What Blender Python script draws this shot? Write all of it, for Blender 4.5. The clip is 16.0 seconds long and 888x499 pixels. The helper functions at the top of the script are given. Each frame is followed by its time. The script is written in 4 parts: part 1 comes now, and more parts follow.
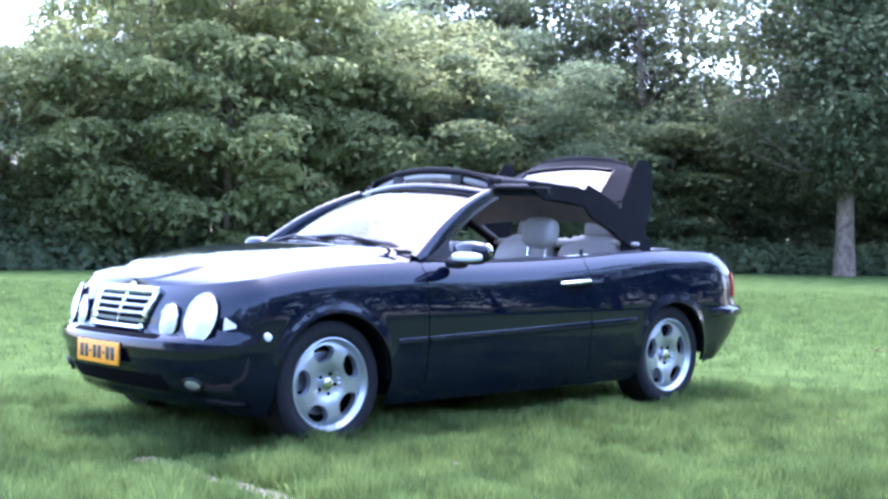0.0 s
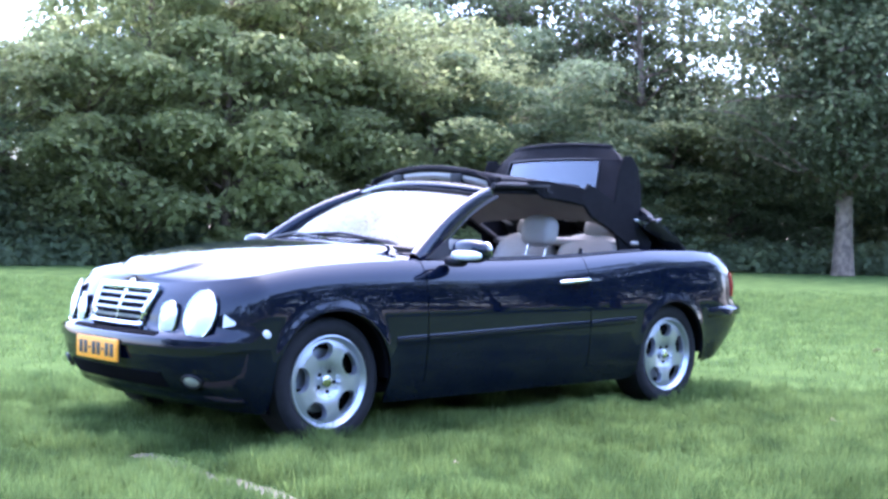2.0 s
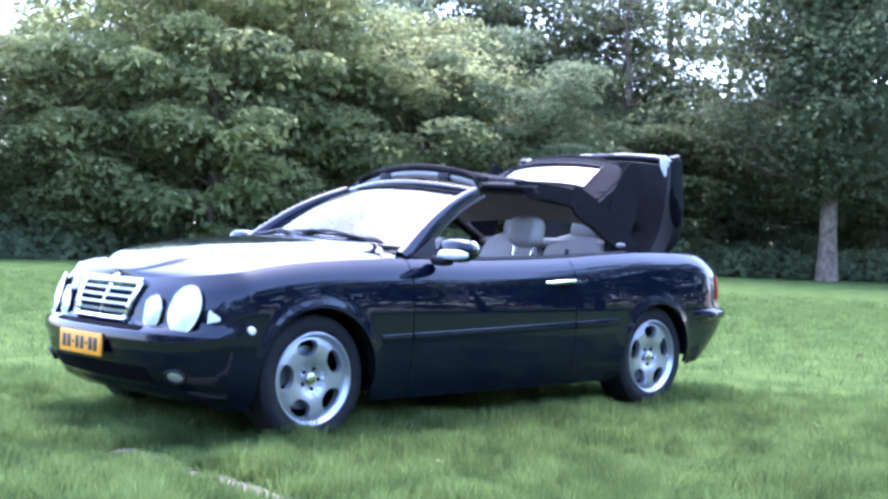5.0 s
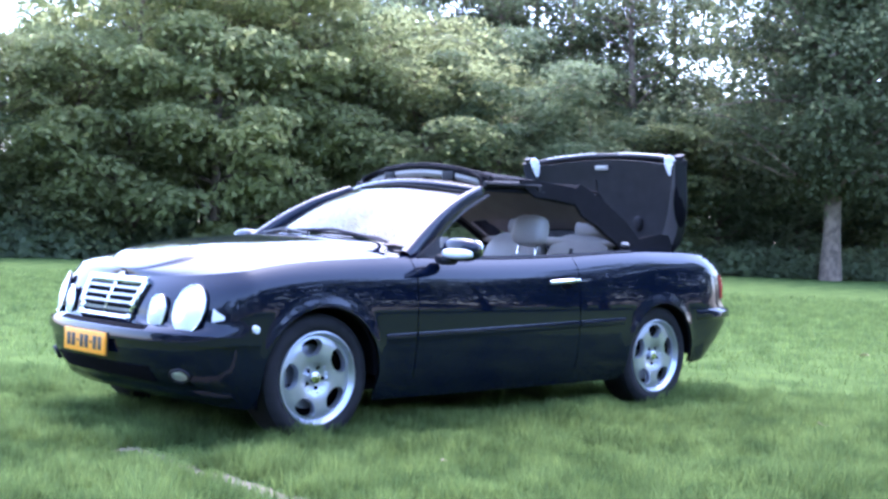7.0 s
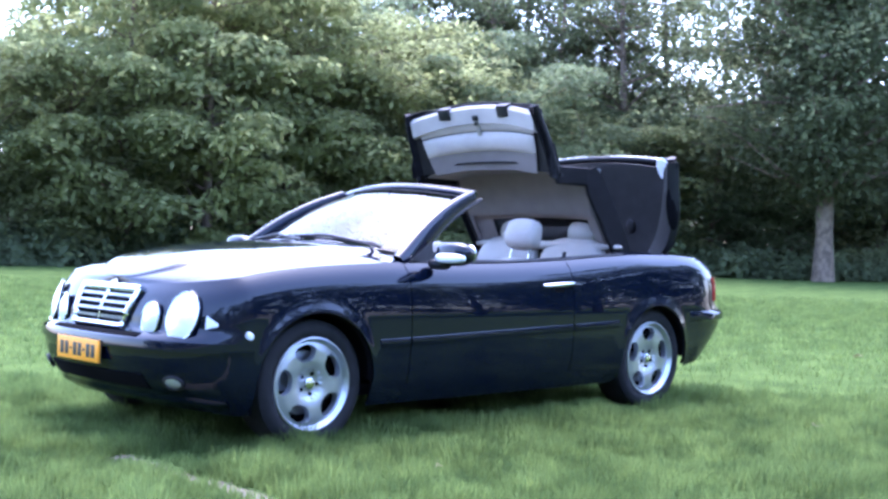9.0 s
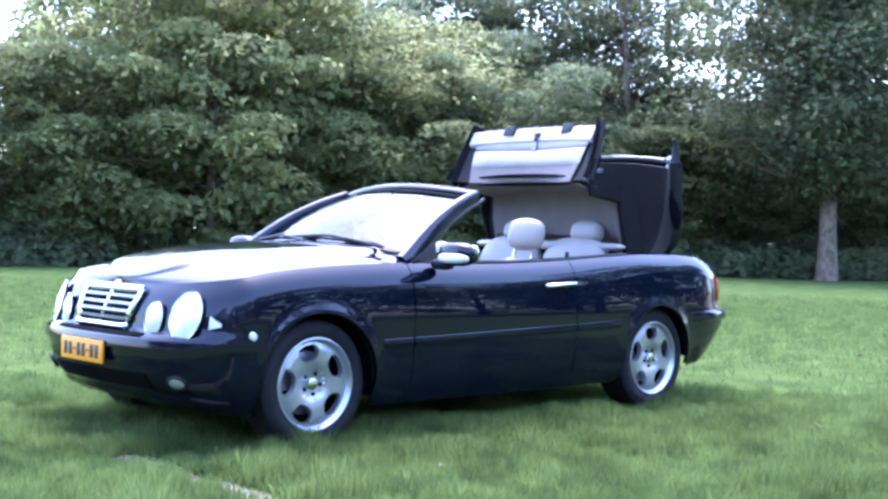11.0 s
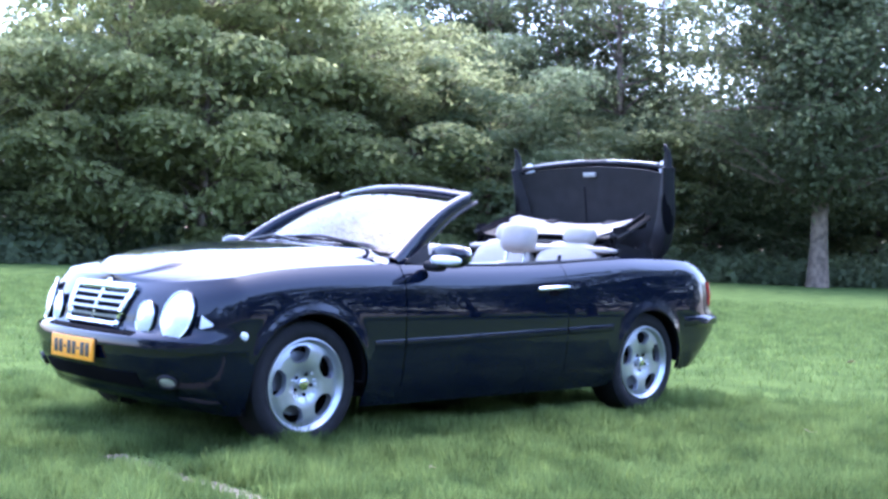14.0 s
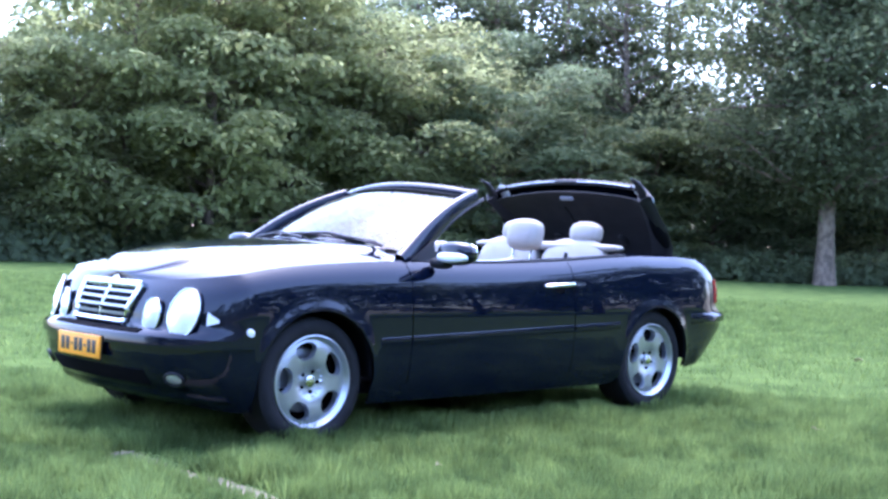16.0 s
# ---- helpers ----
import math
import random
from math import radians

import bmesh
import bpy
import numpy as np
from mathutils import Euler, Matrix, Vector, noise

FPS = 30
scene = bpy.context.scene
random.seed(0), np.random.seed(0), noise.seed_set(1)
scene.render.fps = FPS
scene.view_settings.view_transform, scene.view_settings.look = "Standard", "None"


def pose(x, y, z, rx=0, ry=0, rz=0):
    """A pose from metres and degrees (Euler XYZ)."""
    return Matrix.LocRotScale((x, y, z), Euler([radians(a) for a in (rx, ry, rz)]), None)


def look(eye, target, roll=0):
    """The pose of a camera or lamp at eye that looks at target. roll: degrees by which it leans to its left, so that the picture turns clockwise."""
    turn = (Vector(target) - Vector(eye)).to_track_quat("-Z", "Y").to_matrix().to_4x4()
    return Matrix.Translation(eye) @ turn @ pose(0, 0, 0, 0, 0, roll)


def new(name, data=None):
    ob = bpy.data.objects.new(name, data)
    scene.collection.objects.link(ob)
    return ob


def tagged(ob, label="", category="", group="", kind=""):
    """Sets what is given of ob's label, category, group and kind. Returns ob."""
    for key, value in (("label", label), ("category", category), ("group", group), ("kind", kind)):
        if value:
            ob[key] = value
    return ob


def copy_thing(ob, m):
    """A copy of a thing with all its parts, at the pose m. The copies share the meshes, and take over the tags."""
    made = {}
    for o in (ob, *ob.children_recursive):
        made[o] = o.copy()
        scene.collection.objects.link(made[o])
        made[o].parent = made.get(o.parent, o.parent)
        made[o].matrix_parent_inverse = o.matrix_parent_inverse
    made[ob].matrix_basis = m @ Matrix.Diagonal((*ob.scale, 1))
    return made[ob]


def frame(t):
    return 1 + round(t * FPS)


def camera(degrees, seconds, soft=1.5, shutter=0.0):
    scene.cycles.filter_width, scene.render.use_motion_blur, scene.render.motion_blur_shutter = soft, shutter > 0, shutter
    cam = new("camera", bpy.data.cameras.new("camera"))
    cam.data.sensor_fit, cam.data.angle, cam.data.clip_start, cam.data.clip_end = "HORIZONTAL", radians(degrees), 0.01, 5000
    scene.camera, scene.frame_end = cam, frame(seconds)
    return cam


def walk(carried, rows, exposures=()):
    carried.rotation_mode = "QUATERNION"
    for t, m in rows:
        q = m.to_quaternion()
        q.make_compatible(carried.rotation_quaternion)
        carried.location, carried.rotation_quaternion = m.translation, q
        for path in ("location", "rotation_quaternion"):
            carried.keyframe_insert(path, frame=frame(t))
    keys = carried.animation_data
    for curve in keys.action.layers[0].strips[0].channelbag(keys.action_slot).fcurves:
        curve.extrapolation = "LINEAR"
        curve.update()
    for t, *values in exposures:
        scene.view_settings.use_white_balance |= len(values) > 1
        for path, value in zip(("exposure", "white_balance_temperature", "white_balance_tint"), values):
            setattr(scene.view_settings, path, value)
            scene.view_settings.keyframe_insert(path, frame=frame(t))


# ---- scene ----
cam = camera(38.6, 16.0, soft=2.8)
PATH = [
    (0, (-5.15, -5.688, 1.05), (-3.788, -4.223, 1.026), 0.9),
    (0.5, (-5.149, -5.686, 1.055), (-3.787, -4.222, 1.027), 1.1),
    (1, (-5.155, -5.684, 1.052), (-3.798, -4.215, 1.023), 1.2),
    (1.5, (-5.153, -5.682, 1.048), (-3.79, -4.218, 1.02), 1.4),
    (2, (-5.154, -5.686, 1.054), (-3.791, -4.223, 1.026), 1.2),
    (2.5, (-5.154, -5.682, 1.051), (-3.79, -4.22, 1.024), 1.1),
    (3, (-5.151, -5.681, 1.051), (-3.777, -4.228, 1.024), 1.3),
    (3.5, (-5.155, -5.683, 1.049), (-3.784, -4.227, 1.022), 1.6),
    (4, (-5.151, -5.677, 1.049), (-3.773, -4.228, 1.023), 1.8),
    (6.5, (-5.158, -5.674, 1.05), (-3.781, -4.224, 1.021), 2.3),
    (7, (-5.155, -5.669, 1.048), (-3.778, -4.218, 1.019), 2.1),
    (7.5, (-5.154, -5.666, 1.048), (-3.774, -4.219, 1.018), 1.7),
    (8, (-5.155, -5.671, 1.049), (-3.772, -4.227, 1.021), 1.8),
    (8.5, (-5.156, -5.672, 1.049), (-3.773, -4.228, 1.025), 1.6),
    (9, (-5.154, -5.668, 1.05), (-3.77, -4.225, 1.028), 1.6),
    (11.5, (-5.158, -5.677, 1.053), (-3.778, -4.229, 1.031), 1.5),
    (12, (-5.154, -5.673, 1.048), (-3.774, -4.225, 1.029), 1.5),
    (12.5, (-5.158, -5.677, 1.049), (-3.779, -4.229, 1.03), 1.7),
    (13, (-5.157, -5.672, 1.052), (-3.773, -4.228, 1.033), 1.9),
    (13.5, (-5.158, -5.671, 1.053), (-3.77, -4.23, 1.035), 2.1),
    (14, (-5.158, -5.669, 1.052), (-3.768, -4.231, 1.033), 2.2),
    (14.5, (-5.159, -5.668, 1.05), (-3.771, -4.228, 1.032), 2.3),
    (15, (-5.16, -5.672, 1.045), (-3.776, -4.228, 1.029), 2.2),
    (15.5, (-5.157, -5.668, 1.047), (-3.778, -4.22, 1.027), 1.9),
    (16, (-5.157, -5.668, 1.046), (-3.774, -4.223, 1.024), 2.2),
]
walk(cam, [(t, look(e, a, r)) for t, e, a, r in PATH], exposures=[(0, 3.62, 5230, 26), (16, 3.42, 5210, 26)])

# ---- light ----
SUN_EL, SUN_AZ = radians(68), radians(42)
world = bpy.data.worlds.new("sky")
scene.world = world
world.use_nodes = True
wn = world.node_tree.nodes
sky = wn.new("ShaderNodeTexSky")
sky.sky_type, sky.sun_disc = "NISHITA", False
sky.sun_elevation, sky.sun_rotation = SUN_EL, SUN_AZ
sky.air_density, sky.dust_density, sky.ozone_density = 1.0, 3.0, 1.0
wn["Background"].inputs["Strength"].default_value = 0.15
world.node_tree.links.new(sky.outputs[0], wn["Background"].inputs["Color"])
sun = new("sun", bpy.data.lights.new("sun", "SUN"))
sun.data.energy, sun.data.angle, sun.data.color = 0.12, radians(52), (1.0, 0.95, 0.87)
sun_dir = Vector((math.sin(SUN_AZ) * math.cos(SUN_EL), math.cos(SUN_AZ) * math.cos(SUN_EL), math.sin(SUN_EL)))
sun.matrix_world = look(sun_dir * 60, (0, 0, 0))


# ---- materials ----
def mat(name, color, rough=0.5, metal=0.0, coat=0.0, vary=0.0, scale=8.0, bump=0.0, bscale=60.0, color2=None,
        island=0.0, trans=0.0, spec=0.5, ior=1.5):
    m = bpy.data.materials.new(name)
    m.use_nodes = True
    n, l = m.node_tree.nodes, m.node_tree.links
    b = n["Principled BSDF"]
    b.inputs["Base Color"].default_value = (*color, 1)
    b.inputs["Roughness"].default_value = rough
    b.inputs["Metallic"].default_value = metal
    b.inputs["Coat Weight"].default_value = coat
    b.inputs["Coat Roughness"].default_value = 0.02
    b.inputs["Coat IOR"].default_value = 1.42
    b.inputs["IOR"].default_value = ior
    b.inputs["Specular IOR Level"].default_value = spec
    b.inputs["Transmission Weight"].default_value = trans
    tc = n.new("ShaderNodeTexCoord")
    if vary or island:
        nz = n.new("ShaderNodeTexNoise")
        nz.inputs["Scale"].default_value, nz.inputs["Detail"].default_value = scale, 6
        l.new(tc.outputs["Object"], nz.inputs["Vector"])
        mix = n.new("ShaderNodeMix")
        mix.data_type = "RGBA"
        c2 = color2 or tuple(c * (1 - vary) for c in color)
        mix.inputs[6].default_value, mix.inputs[7].default_value = (*color, 1), (*c2, 1)
        fac = nz.outputs["Fac"]
        ramp = n.new("ShaderNodeMapRange")
        ramp.inputs["From Min"].default_value, ramp.inputs["From Max"].default_value = 0.35, 0.65
        l.new(fac, ramp.inputs["Value"])
        l.new(ramp.outputs[0], mix.inputs[0])
        out = mix.outputs[2]
        if island:
            geo = n.new("ShaderNodeNewGeometry")
            hsv = n.new("ShaderNodeHueSaturation")
            mr = n.new("ShaderNodeMapRange")
            mr.inputs["To Min"].default_value, mr.inputs["To Max"].default_value = 1 - island, 1 + island
            l.new(geo.outputs["Random Per Island"], mr.inputs["Value"])
            l.new(mr.outputs[0], hsv.inputs["Value"])
            l.new(out, hsv.inputs["Color"])
            out = hsv.outputs[0]
        l.new(out, b.inputs["Base Color"])
    if bump:
        nb = n.new("ShaderNodeTexNoise")
        nb.inputs["Scale"].default_value, nb.inputs["Detail"].default_value = bscale, 4
        l.new(tc.outputs["Object"], nb.inputs["Vector"])
        bp = n.new("ShaderNodeBump")
        bp.inputs["Strength"].default_value, bp.inputs["Distance"].default_value = bump, 0.01
        l.new(nb.outputs["Fac"], bp.inputs["Height"])
        l.new(bp.outputs[0], b.inputs["Normal"])
    return m


def leaf_mat(name, color, color2, island=0.24, glow=0.5, scale=0.6):
    """Leaves: diffuse and gloss, with some light shining through."""
    m = mat(name, color, 0.6, vary=1, color2=color2, scale=scale, island=island, spec=0.08)
    n, l = m.node_tree.nodes, m.node_tree.links
    b = n["Principled BSDF"]
    tr = n.new("ShaderNodeBsdfTranslucent")
    mx = n.new("ShaderNodeMixShader")
    mx.inputs[0].default_value = glow
    through_leaf = n.new("ShaderNodeHueSaturation")
    through_leaf.inputs["Value"].default_value, through_leaf.inputs["Saturation"].default_value = 2.5, 1.0
    l.new(b.inputs["Base Color"].links[0].from_socket, through_leaf.inputs["Color"])
    l.new(through_leaf.outputs[0], tr.inputs["Color"])
    l.new(b.outputs[0], mx.inputs[1])
    l.new(tr.outputs[0], mx.inputs[2])
    l.new(mx.outputs[0], n["Material Output"].inputs["Surface"])
    return m


PAINT = mat("navy_paint", (0.0021, 0.0040, 0.0112), 0.6, 0.0, coat=1.0, vary=0.25, scale=900, spec=0.0)
CHROME = mat("chrome", (0.82, 0.83, 0.85), 0.12, 1.0, vary=0.1, scale=30)
ALLOY = mat("alloy", (0.50, 0.52, 0.56), 0.32, 0.85, vary=0.12, scale=14)
BRUSHED = mat("dull_alloy", (0.40, 0.41, 0.44), 0.4, 0.8, vary=0.2, scale=30)
RUBBER = mat("tyre_rubber", (0.012, 0.012, 0.013), 0.75, spec=0.25, vary=0.4, scale=20, bump=0.2, bscale=200)
BLACK = mat("black_plastic", (0.008, 0.008, 0.010), 0.55, spec=0.3, vary=0.3, scale=40, bump=0.1, bscale=400)
LINER = mat("dark_liner", (0.004, 0.004, 0.005), 0.95, spec=0.05, vary=0.3, scale=10)
TRIMGREY = mat("grey_trim", (0.0135, 0.0128, 0.0132), 0.65, spec=0.2, vary=0.4, scale=9, bump=0.2, bscale=150)
FABRIC = mat("black_canvas", (0.0070, 0.0066, 0.0080), 0.9, spec=0.15, vary=0.4, scale=14, bump=0.35, bscale=500)
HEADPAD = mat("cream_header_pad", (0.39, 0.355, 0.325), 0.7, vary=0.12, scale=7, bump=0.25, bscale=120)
# roof lining: shade under the top is put into this darker beige
HEADLINER = mat("shaded_beige_headliner", (0.150, 0.130, 0.118), 0.85, vary=0.15, scale=7, bump=0.2, bscale=350)
LEATHER = mat("cream_leather", (0.285, 0.265, 0.238), 0.5, vary=0.12, scale=6, bump=0.25, bscale=220)
CARPET = mat("grey_carpet", (0.12, 0.115, 0.11), 0.95, vary=0.4, scale=60, bump=0.4, bscale=300)
WOOD = mat("dark_wood_trim", (0.08, 0.035, 0.015), 0.25, coat=0.8, vary=0.5, scale=18)
LAMP = mat("lamp_reflector", (0.85, 0.86, 0.88), 0.25, 0.3, coat=1.0, vary=0.06, scale=60)
RED = mat("red_lens", (0.45, 0.02, 0.015), 0.15, coat=1.0, vary=0.3, scale=40)
# clear lenses; also the lid flaps, pale for the sky mirrored in them
WHITELENS = mat("clear_lens", (0.75, 0.76, 0.78), 0.15, coat=1.0, vary=0.1, scale=60)
YELLOW = mat("yellow_plate", (0.82, 0.32, 0.01), 0.4, vary=0.1, scale=30)
INK = mat("black_ink", (0.02, 0.02, 0.02), 0.5, vary=0.2, scale=80)
BLUE = mat("blue_band", (0.02, 0.06, 0.4), 0.4, vary=0.1, scale=40)
MIRROR = mat("mirror_glass", (0.9, 0.9, 0.9), 0.02, 1.0, vary=0.02, scale=5)
BARK = mat("grey_bark", (0.20, 0.148, 0.10), 0.9, vary=0.6, scale=5, bump=0.9, bscale=18)
LEAF_A = leaf_mat("leaf_mid", (0.145, 0.157, 0.068), (0.112, 0.127, 0.055), 0.24, 0.55)
LEAF_B = leaf_mat("leaf_light", (0.160, 0.170, 0.070), (0.126, 0.140, 0.060), 0.24, 0.6)
LEAF_C = leaf_mat("leaf_dark", (0.100, 0.122, 0.060), (0.076, 0.096, 0.050))
LEAF_P = leaf_mat("leaf_poplar", (0.078, 0.090, 0.042), (0.056, 0.067, 0.032), 0.4)
GRASS = leaf_mat("grass_blade", (0.102, 0.140, 0.040), (0.046, 0.070, 0.020), 0.30, 0.4, 3.4)
DRYLEAF = mat("dry_leaf", (0.45, 0.36, 0.22), 0.7, vary=0.4, scale=40)


def ground_mat():
    """Lawn soil and turf, with a narrow bare sandy line beside the car."""
    m = mat("lawn", (0.078, 0.112, 0.032), 1.0, spec=0.0, vary=1, color2=(0.040, 0.062, 0.019), scale=2.6, bump=1.0, bscale=30)
    n, l = m.node_tree.nodes, m.node_tree.links
    b = n["Principled BSDF"]
    green = b.inputs["Base Color"].links[0].from_socket
    tc = n.new("ShaderNodeTexCoord")
    sep = n.new("ShaderNodeSeparateXYZ")
    l.new(tc.outputs["Object"], sep.inputs[0])
    nz = n.new("ShaderNodeTexNoise")
    nz.inputs["Scale"].default_value = 9
    l.new(tc.outputs["Object"], nz.inputs["Vector"])

    def mth(op, a, bb):
        k = n.new("ShaderNodeMath")
        k.operation = op
        for i, v in enumerate((a, bb)):
            if isinstance(v, (int, float)):
                k.inputs[i].default_value = v
            else:
                l.new(v, k.inputs[i])
        return k.outputs[0]
    off = mth("MULTIPLY", mth("SUBTRACT", nz.outputs["Fac"], 0.5), 0.12)
    dx = mth("ABSOLUTE", mth("ADD", mth("ADD", sep.outputs["X"], 2.2), off), 0)
    inx = mth("LESS_THAN", dx, 0.068)
    iny = mth("MULTIPLY", mth("LESS_THAN", sep.outputs["Y"], -0.45), mth("GREATER_THAN", sep.outputs["Y"], -3.4))
    mx = n.new("ShaderNodeMix")
    mx.data_type = "RGBA"
    l.new(mth("MULTIPLY", inx, iny), mx.inputs[0])
    l.new(green, mx.inputs[6])
    mx.inputs[7].default_value = (0.150, 0.130, 0.094, 1)
    l.new(mx.outputs[2], b.inputs["Base Color"])
    return m


LAWN = ground_mat()


def glass_mat(name, tint, rough=0.0, ior=1.28):
    """Thin pane: clear, with the mirror gloss of glass."""
    m = bpy.data.materials.new(name)
    m.use_nodes = True
    n, l = m.node_tree.nodes, m.node_tree.links
    n.remove(n["Principled BSDF"])

    tr = n.new("ShaderNodeBsdfTransparent")
    gl = n.new("ShaderNodeBsdfGlossy")
    mx, fr = n.new("ShaderNodeMixShader"), n.new("ShaderNodeFresnel")
    fr.inputs["IOR"].default_value = ior
    tr.inputs["Color"].default_value = (*tint, 1)
    gl.inputs["Roughness"].default_value = rough
    l.new(fr.outputs[0], mx.inputs[0])
    l.new(tr.outputs[0], mx.inputs[1])
    l.new(gl.outputs[0], mx.inputs[2])
    l.new(mx.outputs[0], n["Material Output"].inputs["Surface"])
    return m


GLASS = glass_mat("windscreen_glass", (0.80, 0.88, 0.86), 0.0, 1.42)
REARGLASS = glass_mat("rear_glass", (0.30, 0.36, 0.38), 0.0, 2.0)


# ---- mesh helpers ----
def link_mesh(name, me, material, parent=None, label=""):
    me.materials.append(material)
    ob = new(name, me)
    if parent:
        ob.parent = parent
    return tagged(ob, label)


def part(name, bm, material, parent=None, label="", smooth=True):
    me = bpy.data.meshes.new(name)
    bmesh.ops.recalc_face_normals(bm, faces=bm.faces)
    bm.to_mesh(me)
    bm.free()
    if smooth:
        me.shade_smooth()
        me.set_sharp_from_angle(angle=radians(38))
    return link_mesh(name, me, material, parent, label)


def bm_grid(P, close_u=False, close_v=False):
    """A sheet from rows of points."""
    bm = bmesh.new()
    V = [[bm.verts.new(p) for p in row] for row in P]
    nu, nv = len(V), len(V[0])
    for i in range(nu if close_u else nu - 1):
        for j in range(nv if close_v else nv - 1):
            q = [V[i][j], V[(i + 1) % nu][j], V[(i + 1) % nu][(j + 1) % nv], V[i][(j + 1) % nv]]
            bm.faces.new(q)
    bmesh.ops.remove_doubles(bm, verts=bm.verts, dist=1e-5)
    return bm


def bm_join(*bms):
    out = bmesh.new()
    for b in bms:
        me = bpy.data.meshes.new("tmp")
        b.to_mesh(me)
        b.free()
        out.from_mesh(me)
        bpy.data.meshes.remove(me)
    return out


def thick(bm, d):
    """Gives a sheet thickness d, inwards along its normals."""
    bmesh.ops.recalc_face_normals(bm, faces=bm.faces)
    bmesh.ops.solidify(bm, geom=bm.faces[:], thickness=d)
    return bm


def box(sx, sy, sz, at=(0, 0, 0), bev=0.01, seg=2, m=None):
    bm = bmesh.new()
    bmesh.ops.create_cube(bm, size=1)
    bmesh.ops.scale(bm, vec=(sx, sy, sz), verts=bm.verts)
    if bev:
        bmesh.ops.bevel(bm, geom=bm.edges[:], offset=min(bev, 0.49 * min(sx, sy, sz)), segments=seg, profile=0.6, affect="EDGES")
    if m:
        bmesh.ops.transform(bm, matrix=m, verts=bm.verts)
    bmesh.ops.translate(bm, vec=at, verts=bm.verts)
    return bm


def blob(sx, sy, sz, at=(0, 0, 0), power=3.0, nu=20, nv=14, m=None):
    """A cushion: a rounded box by a superellipsoid."""
    def sg(v, p):
        return math.copysign(abs(v) ** (2 / p), v)
    P = []
    for j in range(nv + 1):
        a = -math.pi / 2 + math.pi * j / nv
        P.append([Vector((sx / 2 * sg(math.cos(a), power) * sg(math.cos(b), power),
                          sy / 2 * sg(math.cos(a), power) * sg(math.sin(b), power), sz / 2 * sg(math.sin(a), power)))
                  for b in (2 * math.pi * i / nu for i in range(nu))])
    bm = bm_grid(P, close_v=True)
    if m:
        bmesh.ops.transform(bm, matrix=m, verts=bm.verts)
    bmesh.ops.translate(bm, vec=at, verts=bm.verts)
    return bm


def lathe(profile, axis="y", n=48, close=False):
    """Turns (along, radius) points round the y or z axis."""
    P = []
    for k in range(n):
        a = 2 * math.pi * k / n
        c, s = math.cos(a), math.sin(a)
        P.append([Vector((r * c, t, r * s)) if axis == "y" else Vector((r * c, r * s, t)) for t, r in profile])
    return bm_grid(P, close_u=True, close_v=close)


def tube(points, radius, n=8, flat=1.0, caps=True):
    """A round bar along points; radius may be a list."""
    pts = [Vector(p) for p in points]
    rad = radius if isinstance(radius, (list, tuple)) else [radius] * len(pts)
    P, up = [], Vector((0, 0, 1))
    for i, p in enumerate(pts):
        d = (pts[min(i + 1, len(pts) - 1)] - pts[max(i - 1, 0)]).normalized()
        ref = up if abs(d.z) < 0.95 else Vector((1, 0, 0))
        a = d.cross(ref).normalized()
        b = d.cross(a).normalized()
        P.append([p + (a * math.cos(2 * math.pi * k / n) + b * flat * math.sin(2 * math.pi * k / n)) * rad[i] for k in range(n)])
    bm = bm_grid(P, close_v=True)
    if caps:
        bmesh.ops.holes_fill(bm, edges=[e for e in bm.edges if e.is_boundary], sides=0)
    return bm


def interp(x, xs, ys):
    return float(np.interp(x, xs, ys))


def smooth_curve(xs, ys):
    """A smooth curve through points (monotone in x)."""
    xs, ys = list(xs), list(ys)
    n = len(xs)
    d = [(ys[i + 1] - ys[i]) / (xs[i + 1] - xs[i]) for i in range(n - 1)]
    mm = [d[0]] + [0 if d[i - 1] * d[i] <= 0 else (d[i - 1] + d[i]) / 2 for i in range(1, n - 1)] + [d[-1]]

    def f(x):
        if x <= xs[0]:
            return ys[0]
        if x >= xs[-1]:
            return ys[-1]
        i = max(k for k in range(n - 1) if xs[k] <= x)
        h = xs[i + 1] - xs[i]
        t = (x - xs[i]) / h
        return ((2 * t**3 - 3 * t**2 + 1) * ys[i] + (t**3 - 2 * t**2 + t) * h * mm[i]
                + (-2 * t**3 + 3 * t**2) * ys[i + 1] + (t**3 - t**2) * h * mm[i + 1])
    return f


# ---- ground ----
def ground_z(x, y):
    """Height of the lawn: a level field with soft lumps."""
    d = math.hypot(x, y)
    a = 0.034 * noise.noise(Vector((x * 1.7, y * 1.7, 3))) + 0.012 * noise.noise(Vector((x * 5, y * 5, 7)))
    return a if d < 30 else a * max(0, 1 - (d - 30) / 20)


def make_ground():
    def axis(lo, hi, fine, far):
        near = list(np.arange(lo, hi + 1e-6, fine))
        out, s = [], fine
        v = near[-1]
        while v < far:
            s *= 1.25
            v += s
            out.append(v)
        v, s, inn = near[0], fine, []
        while v > -far:
            s *= 1.25
            v -= s
            inn.append(v)
        return inn[::-1] + near + out
    xs, ys = axis(-4.5, 4.5, 0.09, 900), axis(-4.2, 2.5, 0.09, 900)
    P = [[Vector((x, y, ground_z(x, y) - 0.01)) for y in ys] for x in xs]
    me = bpy.data.meshes.new("ground")
    nu, nv = len(xs), len(ys)
    me.from_pydata([p for r in P for p in r], [], [(i * nv + j, (i + 1) * nv + j, (i + 1) * nv + j + 1, i * nv + j + 1)
                                                    for i in range(nu - 1) for j in range(nv - 1)])
    me.shade_smooth()
    tagged(link_mesh("ground", me, LAWN), "level mown green lawn with a narrow bare sandy line", "lawn", kind="structure")


